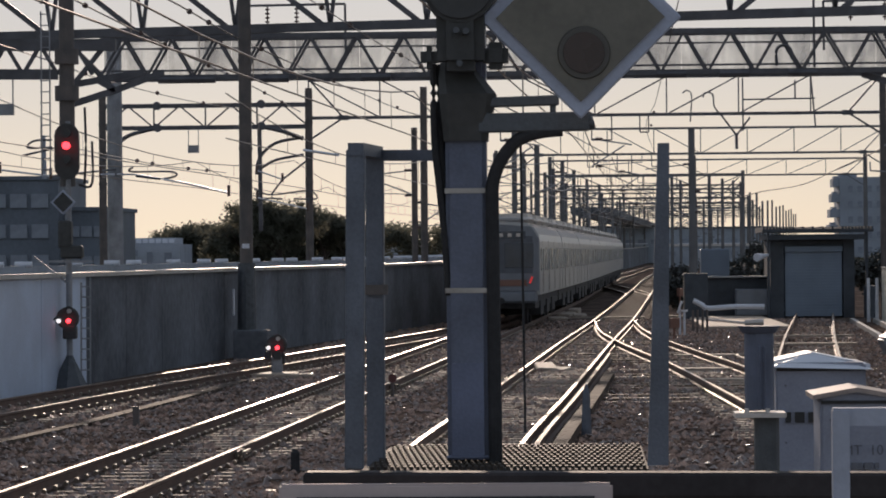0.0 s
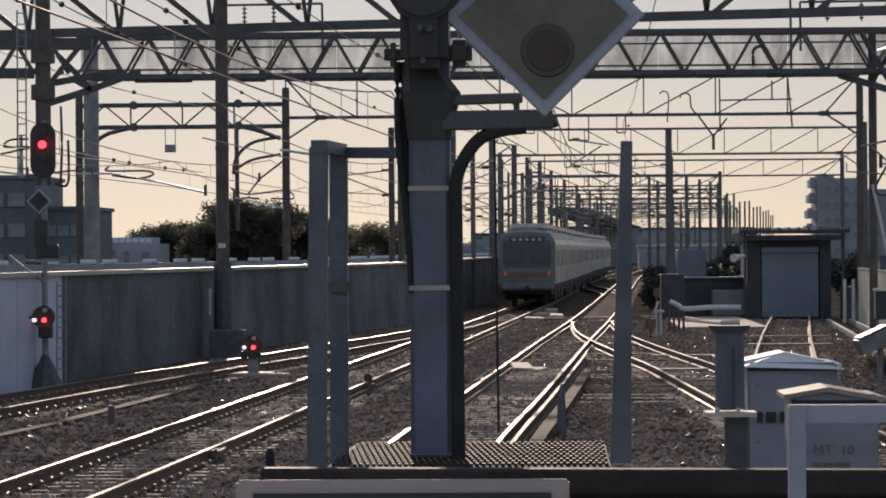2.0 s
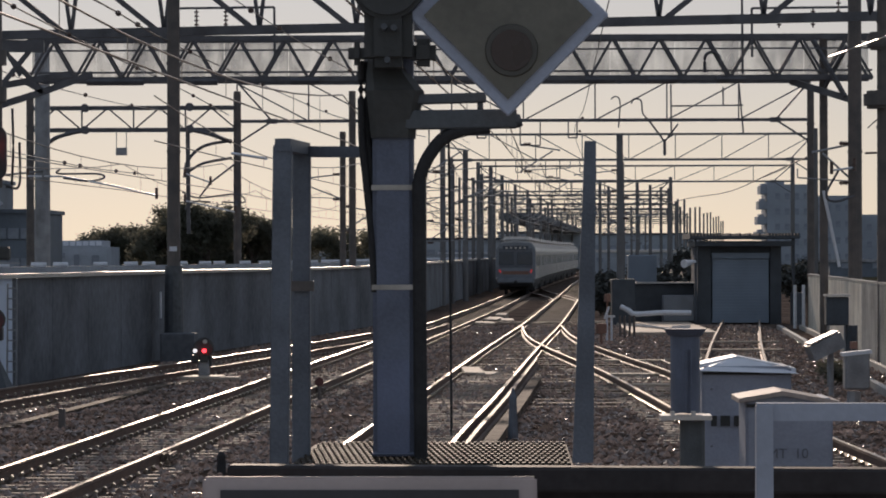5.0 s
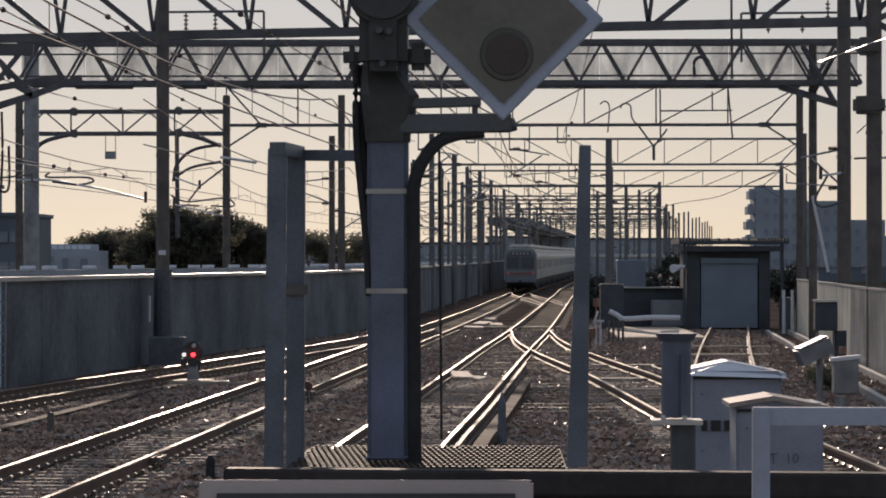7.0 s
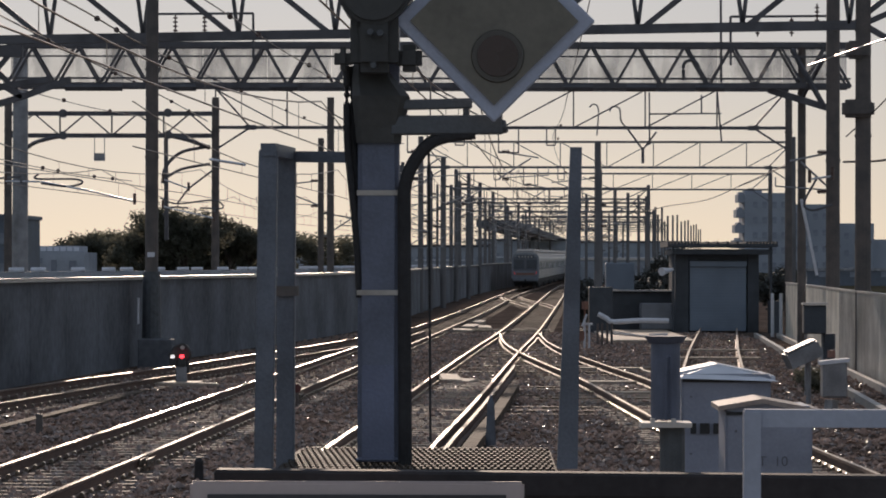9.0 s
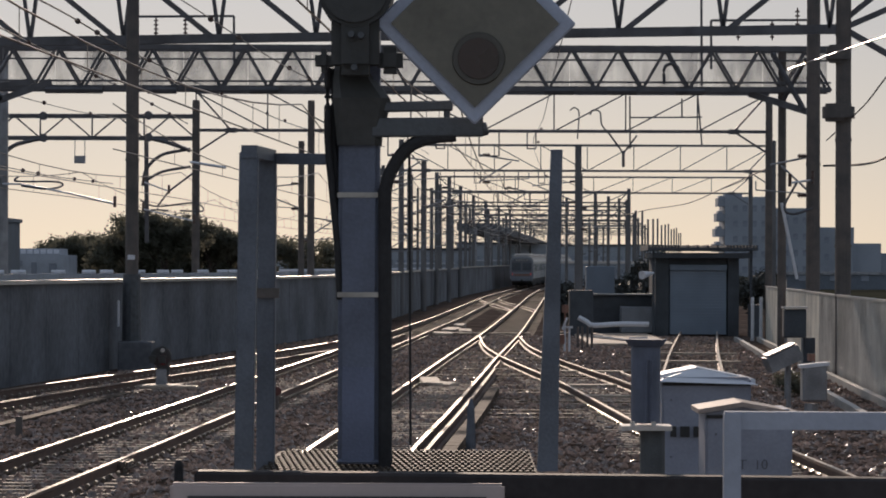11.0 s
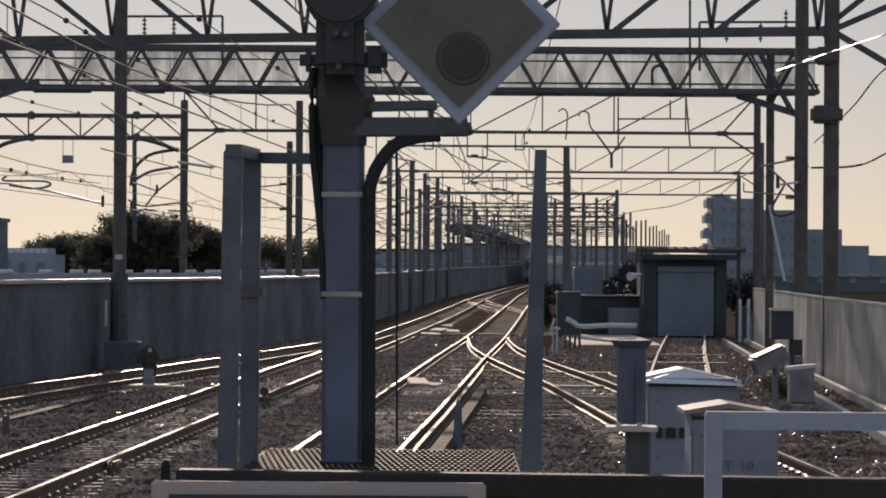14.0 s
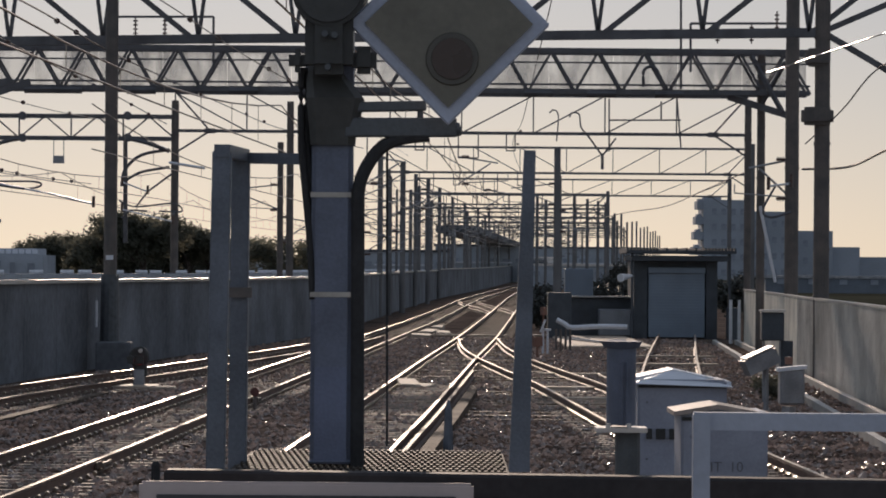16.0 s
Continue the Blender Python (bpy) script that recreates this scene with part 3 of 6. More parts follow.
# heavy near portal whose lower chord crosses the top of the view
near_portal = thing("signal_gantry", (0, 0, 0), "heavy trussed portal gantry on thick steel poles", "gantry", "gantries over the tracks")
near_portal.matrix_basis = about_eye(1.11)
lattice(near_portal, (-15.435, 79.000, 0.000), (8.571, 73.000, 0.000), 7.943, 9.843, 2.28, 0.17, 0.0, zig=None)
NODES = [Vector((-15.401, 80.000, 7.962)).lerp(Vector((8.366, 73.000, 7.970)), 0.0025 + 0.0993 * k) for k in range(11)]
for k, a in enumerate(NODES):
    for o in (-0.26, 0.24):
        bm = B()
        bar(bm, a, a + Vector((o, 0.0, 1.9)), 0.09)
        part("upright", bm, LATTICE, near_portal)
    way = -1 if k < 7 else 1
    bm = B()
    bar(bm, a + Vector((0.1 * way, 0.1, 0.0)), a + Vector((2.3 * way, 0.1, 1.75)), 0.13)
    part("diagonal", bm, LATTICE, near_portal)
for q in (((8.7, 73, 7.88), (10.9, 73, 6.6)), ((8.7, 73, 8.02), (10.6, 73, 8.85))):
    bm = B()
    bar(bm, q[0], q[1], 0.13)
    part("outer_brace", bm, LATTICE, near_portal)
mast(near_portal, 8.571, 73, 11.5, 0.17)
mast(near_portal, -15.435, 79, 11.5, 0.17)
for z, wide in ((7.38, 0.29), (6.05, 0.37)):
    bm = B()
    rod(bm, (8.46, 73, z - 0.2), (8.46, 73, z + 0.2), wide, None, 20)
    soften(bm, 0.07, 2)
    part("collar", bm, POLE, near_portal)

# long signal bridge with netting
bridge = thing("lattice_bridge", (0, 0, 0), "long lattice beam bridge with grey mesh netting on poles", "gantry", "gantries over the tracks")
BL, BR = Vector((-14.801, 100.000, 0.000)), Vector((9.847, 100.000, 0.000))
BEND = BL + (BR - BL) * 18 / 17
lattice(bridge, BL, BEND, 8.046, 9.31, 1.42, 0.13, 0.075, zig=True, double=0.9)
bm = B()
bar(bm, BL + Vector((0, -0.45, 8.941)), BEND + Vector((0, -0.45, 8.941)), 0.05)
bar(bm, BL + Vector((0, -0.5, 8.257)), BEND + Vector((0, -0.5, 8.257)), 0.06)
part("cable_run", bm, LATTICE, bridge)
for k in range(13):
    a, b = BL.lerp(BEND, k / 13), BL.lerp(BEND, (k + 1) / 13 - 0.0004)
    bm = B()
    bar(bm, a + Vector((0, 0.5, 8.695)), b + Vector((0, 0.5, 8.695)), 0.012, 1.1)
    part("netting", bm, NET, bridge, "worn translucent grey netting")
mast(bridge, BR.x, BR.y, 9.246, 0.125)
bm = B()
bar(bm, (8.842, 100.000, 7.939), (10.582, 99.000, 7.326), 0.16, 0.2)
bar(bm, (9.535, 100.000, 9.209), (10.408, 99.000, 7.411), 0.12)
bar(bm, (9.810, 100.000, 7.631), (10.483, 99.000, 8.976), 0.1)
part("knee_brace", bm, LATTICE, bridge)
for a in (70, 120, 250, 430, 950, 1060, 1180):
    bm = B()
    p = BL + (BR - BL) * ((a + 60) / 1405)
    rod(bm, p + Vector((-0.45, -0.5, 8.028 - 0.05)), p + Vector((0.45, -0.5, 8.028 - 0.05)), 0.12, None, 8)
    part("tension_spring", bm, LATTICE, bridge)

bm = B()
tube(bm, bend([(6.15, 99.4, 8.2), (6.15, 99.4, 8.68), (6.36, 99.4, 8.82), (6.57, 99.4, 8.7), (6.62, 99.4, 8.42)]), 0.05, 8)
part("gooseneck_pipe", bm, LATTICE, bridge)

# tall poles by the fence and the wall
def tall_pole(x, y, top, r, label, material=None):
    p = thing("steel_pole", (0, 0, 0), label, "pole", "lineside poles")
    mast(p, x, y, top, r, material=material)
    return p


p = tall_pole(9.731, 90, 12.5, 0.185, "tall dark steel pole beside the panel fence")
cantilever(p, 9.731, 90, 4.912, -1, 1.2)
bm = B()
rod(bm, (8.849, 90.000, 4.353), (9.291, 90.000, 2.224), 0.045, None, 6)
part("strut", bm, WHITE, p, "pale slanting pipe strut")
p.matrix_basis = about_eye(1.06)
p = tall_pole(-9.088, 88, 12.8, 0.17, "tall dark steel pole on a concrete foot before the wall")
bm = B()
box(bm, (-8.911, 87.6, 0.0), (0.95, 0.8, 0.95))
soften(bm, 0.03)
part("foot", bm, CONCRETE, p, "grey concrete foot block")
# Wider, darker band round the lower pole.
bm = B()
rod(bm, (-9.088, 88, -0.2), (-9.088, 88, 2.3), 0.27, 0.24, 14)
part("dark_band", bm, ARMDARK, p)
bm = B()
box(bm, (-9.088, 87.82, 2.764), (0.2, 0.02, 0.13))
part("number_plate", bm, WHITE, p, "small white plate")
p.matrix_basis = about_eye(0.955)
tall_pole(-16.295, 113, 10.404, 0.26, "thick grey concrete pole behind the wall", GALV)

bm = B()
rod(bm, (-8.98, 83.6, 0.95), (-8.98, 83.6, 1.63), 0.03, None, 8)
solid("white_conduit", bm, WHITE, "short white conduit fixed to the concrete wall", "conduit")

# left beam beyond the wall
side = thing("catenary_gantry", (0, 0, 0), "lighter trussed gantry with arched ends behind the wall", "gantry", "gantries over the tracks")
SL, SR = Vector((-19.093, 129.000, 0.000)), Vector((-10.765, 129.000, 0.000))
lattice(side, SL, SR, 7.66, 8.543, 1.9, 0.14, 0.06, zig=True, verticals=True)
mast(side, SR.x, SR.y, 9.115, 0.15)
mast(side, SL.x, SL.y, 9.059, 0.15)
bm = B()
tube(bm, bend([(-12.899, 129.000, 5.747), (-12.746, 129.000, 6.428), (-12.117, 129.000, 6.999), (-10.988, 129.000, 7.234)]), 0.07, 6)
tube(bm, bend([(-12.742, 129.000, 5.975), (-12.112, 129.000, 6.320), (-10.982, 129.000, 6.532)]), 0.06, 6)
bar(bm, (-12.756, 129.000, 7.560), (-12.721, 129.000, 3.485), 0.16)
part("bracket", bm, LATTICE, side)
bm = B()
tube(bm, bend([(-19.115, 128.900, 6.374), (-18.218, 128.900, 7.241), (-17.496, 128.900, 7.518), (-16.751, 128.900, 7.660)]), 0.09, 6)
part("arch", bm, LATTICE, side)
bm = B()
tube(bm, bend([(-12.679, 128.900, 7.670), (-11.841, 128.900, 7.473), (-10.979, 128.900, 7.163)]), 0.09, 6)
part("arch", bm, LATTICE, side)
for q in ((-16.872, 128.900, 8.541), (-16.864, 128.900, 7.659), (-12.665, 128.900, 8.575), (-12.657, 128.900, 7.692)):
    bm = B()
    rod(bm, Vector(q) - Vector((0, 0.12, 0)), Vector(q) + Vector((0, 0.1, 0)), 0.17, None, 12)
    part("joint_plate", bm, LATTICE, side)
bm = B()
a = Vector((-15.420, 129.000, 6.678))
box(bm, a + Vector((0, 0, 0.12)), (0.42, 0.3, 0.3))
for o in (-0.2, 0.2):
    bar(bm, a + Vector((o, 0, 0.2)), a + Vector((o, 0, 0.95)), 0.03)
part("hanging_box", bm, GALV, side, "small grey box hung on a frame")

gantry(129, -10.765, 12.182, 7.995, 9.512, 0.14, 2.9, 0.10, 0.055, top=8.597 + 0.6, mid=(-6.149,))
gantry(181, -3.547, 17.346, 7.99, 9.42, 0.15, 2.7, 0.10, 0.05)
gantry(234, -1.999, 20.784, 8.0, 9.149, 0.15, 3.0, 0.10, 0.05)
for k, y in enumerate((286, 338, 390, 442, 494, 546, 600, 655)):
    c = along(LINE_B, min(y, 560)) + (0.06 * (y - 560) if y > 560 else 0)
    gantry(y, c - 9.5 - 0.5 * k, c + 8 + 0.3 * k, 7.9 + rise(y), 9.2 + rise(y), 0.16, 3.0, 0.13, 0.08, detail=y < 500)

# single poles between and beside the lines
def line_pole(x, y, top, r, arm):
    p = thing("catenary_pole", (0, 0, 0), "slender dark pole with a bracket arm", "pole", "poles beside the far tracks")
    mast(p, x, y, top, r)
    cantilever(p, x, y, top - 2.6, arm, 2.4)
    cantilever(p, x, y, top - 4.0, -arm, 1.6)
    return p


for x, y, top, r, arm in ((5.933, 168, 8.9, 0.17, -1), (-2.516, 200, 9.2, 0.17, 1), (-1.171, 250, 9.6, 0.16, 1), (-0.336, 286, 9.7, 0.16, 1),
                          (-3.123, 190, 8.0, 0.1, -1), (0.943, 330, 9.8, 0.16, 1), (2.486, 370, 9.9, 0.17, -1), (4.516, 420, 10, 0.18, 1),
                          (6.846, 480, 10.5, 0.18, 1), (9.541, 300, 9.0, 0.13, -1), (7.585, 260, 8.6, 0.12, -1), (-4.034, 160, 7.6, 0.09, -1), (-7.091, 140, 8.0, 0.13, -1)):
    line_pole(x, y, top + rise(y), r, arm)
for k, y in enumerate((155, 207, 260, 312, 364, 416, 468, 520)):
    line_pole(along(LINE_WALL, y) - 0.6, y, 8.6 + rise(y) + 0.3 * (k % 3), 0.15, 1)
    if y > 200:
        line_pole(along(LINE_B, y) + 3.4, y, 8.2 + rise(y) + 0.4 * (k % 2), 0.14, -1)
        line_pole(along(LINE_WALL, y) - 2.4, y, 8.9 + rise(y), 0.10, 1)
for k in range(17):
    y = 285 + 30 * k
    p = thing("catenary_pole", (0, 0, 0), "slender dark pole of a far side line", "pole", "poles of the side line")
    mast(p, 11.6 + (y - 285) * 0.083, y, 9.0 + rise(y) + (k % 3) * 0.4, 0.15)


# ---- wires ----
def wire(name, pts, r, label, material=WIRE):
    bm = B()
    tube(bm, pts, r, 4)
    return solid(name, bm, material, label, "wire", "overhead wires")


def span(p, q, sag, n=8):
    p, q = Vector(p), Vector(q)
    return [p.lerp(q, k / n) - Vector((0, 0, sag * 4 * (k / n) * (1 - k / n))) for k in range(n + 1)]


STATIONS = [24, 75, 129, 181, 234, 286, 338, 390, 442, 494, 546]
for line, dx in ((LINE_A, 0.0), (LINE_B, 0.0), ([(y, x - 4.0) for y, x in LINE_A], 0.0), ([(y, x - 9.5) for y, x in LINE_A], 0.0), ([(y, x - 13.5) for y, x in LINE_A], 0.0)):
    contact, messenger, drops = [], [], B()
    stations = STATIONS if line in (LINE_A, LINE_B) else STATIONS[1:]
    for i, (a, b) in enumerate(zip(stations, stations[1:])):
        zig = 0.2 if i % 2 else -0.2
        pa, pb = Vector((along(line, a) + zig, a, 5.25 + rise(a))), Vector((along(line, b) - zig, b, 5.25 + rise(b)))
        contact += span(pa, pb, 0.02, 6)[:-1]
        m = span(pa + Vector((0, 0, 1.05)), pb + Vector((0, 0, 1.05)), 0.75, 10)
        messenger += m[:-1]
        for k in range(1, 10):
            c = pa.lerp(pb, k / 10)
            rod(drops, c, (c.x, c.y, m[k].z), 0.008, None, 3)
    wire("contact_wire", contact, 0.016, "thin copper contact wire over the track")
    wire("messenger_wire", messenger, 0.017, "sagging messenger wire over the track")
    solid("dropper_wires", drops, WIRE, "short droppers between the two wires", "wire", kind="stuff")
FEEDERS = (
    [(-10.5, 50, 7.7), (-10.7, 62, 7.99), (-11.2, 78, 8.25), (-11.45, 95, 8.4), (-11.3, 110, 8.4), (-11.1, 129, 8.25)],
    [(-8.5, 52, 7.6), (-8.62, 68, 7.94), (-8.75, 81, 8.1), (-9.1, 98, 8.55), (-8.4, 125, 8.78), (-7.5, 150, 9.0), (-4.5, 181, 9.3)],
    [(-11.2, 54, 6.6), (-12.3, 76, 7.1), (-13.1, 88, 7.4), (-13.4, 110, 7.85), (-13.6, 129, 8.4)],
    [(-6.2, 52, 7.7), (-5.83, 66, 7.98), (-4.9, 80, 7.75), (-4.2, 100, 8.0), (-3.5, 129, 8.4), (-2.0, 181, 8.9)],
    [(-14.3, 92, 5.6), (-14.2, 100, 5.58), (-13.98, 110, 5.58), (-14.0, 128, 5.81)],
    [(2.6, 75, 9.3), (3.2, 129, 8.7), (4.0, 181, 8.9), (10.0, 338, 9.5)])
for k, line in enumerate(FEEDERS):
    w = wire("feeder_cable", bend(line, 8), 0.022 if k < 2 else 0.015, "thin dark feeder cable strung between the gantries", FEEDER)
    for p, q in zip(line[1:], line[2:]):
        for u in (0.3, 0.62):
            c = Vector(p).lerp(Vector(q), u)
            bm = B()
            rod(bm, c - Vector((0, 0.12, 0)), c + Vector((0, 0.12, 0)), 0.03, None, 8)
            rod(bm, c - Vector((0, 0.05, 0)), c + Vector((0, 0.05, 0)), 0.065, None, 10)
            part("line_clamp", bm, INSULATOR, w)
wire("feeder_cable", bend([(10.481, 70.000, 7.469), (9.781, 73.000, 7.097), (9.637, 78.000, 6.447), (10.100, 90.000, 6.100)]), 0.022, "dark drooping cable to the pole", BLACK)
wire("feeder_cable", bend([(10.494, 70.000, 5.626), (10.330, 76.000, 5.353), (10.536, 84.000, 5.264), (10.026, 90.000, 5.389)]), 0.03, "thick dark drooping cable to the pole", BLACK)
wire("feeder_cable", bend([(12.333, 129.000, 6.628), (12.242, 150.000, 6.364), (11.446, 165.000, 5.867), (10.565, 185.000, 5.901), (10.153, 210.000, 5.905)]), 0.025, "dark feeder cable sagging in a curve", BLACK)
wire("lit_tube", [(8.024, 80.000, 7.461), (8.651, 73.000, 7.498)], 0.018, "bright insulated tube on the tension wire", STRAP)
wire("feeder_cable", [(8.651, 73.000, 7.498), (9.879, 66.000, 7.706)], 0.015, "thin bright cable strung from the pole")
wire("lit_tube", [(-10.217, 120.000, 6.419), (-8.761, 118.000, 6.157)], 0.05, "bright insulated tube on the tension wire", WHITE)


def pull_off(pts, loop, label, stay):
    """A bright tube held by an insulated arm, with a bent steady loop beside it."""
    t = thing("registration_arm", (0, 0, 0), label, "catenary arm", "registration arms")
    bm = B()
    tube(bm, pts, 0.035, 6)
    part("tube", bm, WHITE, t, "bright tube")
    bm = B()
    tube(bm, bend(loop, 6), 0.034, 5)
    part("steady_loop", bm, LATTICE, t)
    bm = B()
    tube(bm, stay, 0.04, 6)
    part("stay", bm, LATTICE, t)
    for p in (pts[0], pts[-1]):
        bm = B()
        rod(bm, Vector(p) + Vector((0, 0, -0.1)), Vector(p) + Vector((0, 0, 0.25)), 0.05, None, 8)
        part("insulator", bm, INSULATOR, t)
    return t


pull_off([(-16.066, 108.000, 5.279), (-14.603, 106.000, 5.216), (-12.673, 104.000, 4.856), (-11.080, 102.000, 4.492)],
         [(-14.695, 106.000, 5.460), (-14.753, 106.000, 5.311), (-13.349, 105.000, 5.272), (-13.127, 105.000, 5.141), (-13.630, 105.000, 5.035), (-14.466, 105.000, 5.135)], "bright registration tube with a dark steady loop over the wall", [(-16.269, 113.000, 5.402), (-15.405, 107.000, 5.248)])
pull_off([(-12.765, 128.000, 5.887), (-11.752, 128.000, 5.517)], [(-12.885, 128.000, 5.145), (-12.209, 128.000, 4.913), (-10.739, 128.000, 5.057), (-10.404, 128.000, 4.738), (-11.307, 128.000, 4.747)], "dark registration arm on the far pole", [(-10.799, 129.000, 6.330), (-11.752, 128.000, 5.517), (-12.209, 128.000, 4.913)])
pull_off([(-10.746, 128.000, 4.336), (-12.775, 128.000, 4.806)], [(-12.778, 128.000, 4.468), (-12.436, 128.000, 4.758), (-11.758, 128.000, 4.751)], "bright registration tube on the far pole", [(-10.786, 129.000, 4.859), (-10.746, 128.000, 4.336)])
pull_off([(-18.035, 100.000, 5.246), (-16.438, 100.000, 5.037)], [(-16.392, 100.000, 6.166), (-16.961, 100.000, 6.136), (-17.140, 100.000, 5.926), (-16.341, 100.000, 5.918), (-17.320, 100.000, 5.681)], "dark registration arm with loops over the wall", [(-16.438, 100.000, 5.037), (-16.253, 112.900, 5.578)])
pull_off([(9.659, 89.500, 4.977), (9.031, 89.500, 4.894)], [(9.665, 89.500, 4.192), (9.116, 89.500, 4.031), (8.879, 89.500, 4.233), (9.220, 89.500, 4.895)], "bent registration arm on the tall pole", [(9.713, 90.000, 4.975), (9.617, 89.400, 4.959)]).matrix_basis = about_eye(1.06)
yarm = thing("horn_bracket", (0, 0, 0), "forked dark arcing bracket under the gantry", "bracket")
bm = B()
rod(bm, (6.358, 129.000, 6.581), (6.353, 129.000, 7.147), 0.06, None, 8)
bar(bm, (6.353, 129.000, 7.124), (5.759, 129.000, 7.934), 0.07)
bar(bm, (6.353, 129.000, 7.124), (6.891, 129.000, 7.830), 0.07)
tube(bm, bend([(5.759, 129.000, 7.934), (5.484, 129.000, 8.272), (5.413, 129.000, 8.769), (5.118, 129.000, 8.835), (5.029, 129.000, 8.653)]), 0.035, 6)
tube(bm, bend([(4.515, 129.000, 7.698), (4.575, 129.000, 8.717), (4.392, 129.000, 8.942), (4.212, 129.000, 8.828)]), 0.03, 6)
part("fork", bm, LATTICE, yarm)
bm = B()
for q in (((6.597, 128.800, 9.402), (6.613, 128.800, 7.300)), ((9.310, 128.800, 9.424), (9.483, 128.800, 7.458)), ((6.604, 128.800, 8.543), (9.474, 128.800, 8.566)), ((8.678, 128.800, 9.306), (8.683, 128.800, 8.582))):
    bar(bm, q[0], q[1], 0.06)
part("drop_frame", bm, LATTICE, yarm)
top = thing("drop_frame", (0, 0, 0), "dark rectangular cable frame standing above the bridge", "frame", "cable frames")
for qs in ([(-10.169, 99.500, 10.241), (-7.148, 99.500, 10.265), (-7.133, 99.500, 8.553)], [(7.605, 99.500, 8.671), (7.594, 99.500, 10.174), (10.615, 99.500, 10.198)], [(7.312, 99.500, 8.145), (7.286, 99.500, 11.604)]):
    for a, b in zip(qs, qs[1:]):
        bm = B()
        bar(bm, a, b, 0.07)
        part("bar", bm, LATTICE, top)
for a in ((-9.558, 99.500, 10.246), (-8.650, 99.500, 10.253), (8.432, 99.500, 10.180), (9.480, 99.500, 10.189), (10.263, 99.500, 10.579)):
    bm = B()
    rod(bm, Vector(a), Vector(a) - Vector((0, 0, 0.62)), 0.025, None, 6)
    for k in range(4):
        q = Vector(a) - Vector((0, 0, 0.1 + 0.13 * k))
        rod(bm, q, q - Vector((0, 0, 0.05)), 0.07, None, 8)
    part("insulator", bm, INSULATOR, top)


# ---- signals ----
def ring(bm, c, r, depth, n=20):
    rod(bm, (c[0], c[1] - depth, c[2]), (c[0], c[1], c[2]), r, None, n)


def capsule(bm, c, w, h, d):
    """An upright plate with round ends, facing the camera's side."""
    r = w / 2
    pts = [(c[0] + r * math.cos(a), c[2] + (h / 2 - r) + r * math.sin(a)) for a in np.linspace(0, math.pi, 9)]
    pts += [(c[0] - r * math.cos(a), c[2] - (h / 2 - r) - r * math.sin(a)) for a in np.linspace(0, math.pi, 9)]
    f = bm.faces.new([bm.verts.new((x, c[1], z)) for x, z in pts])
    g = bmesh.ops.extrude_face_region(bm, geom=[f])["geom"]
    bmesh.ops.translate(bm, vec=(0, d, 0), verts=[v for v in g if isinstance(v, bmesh.types.BMVert)])


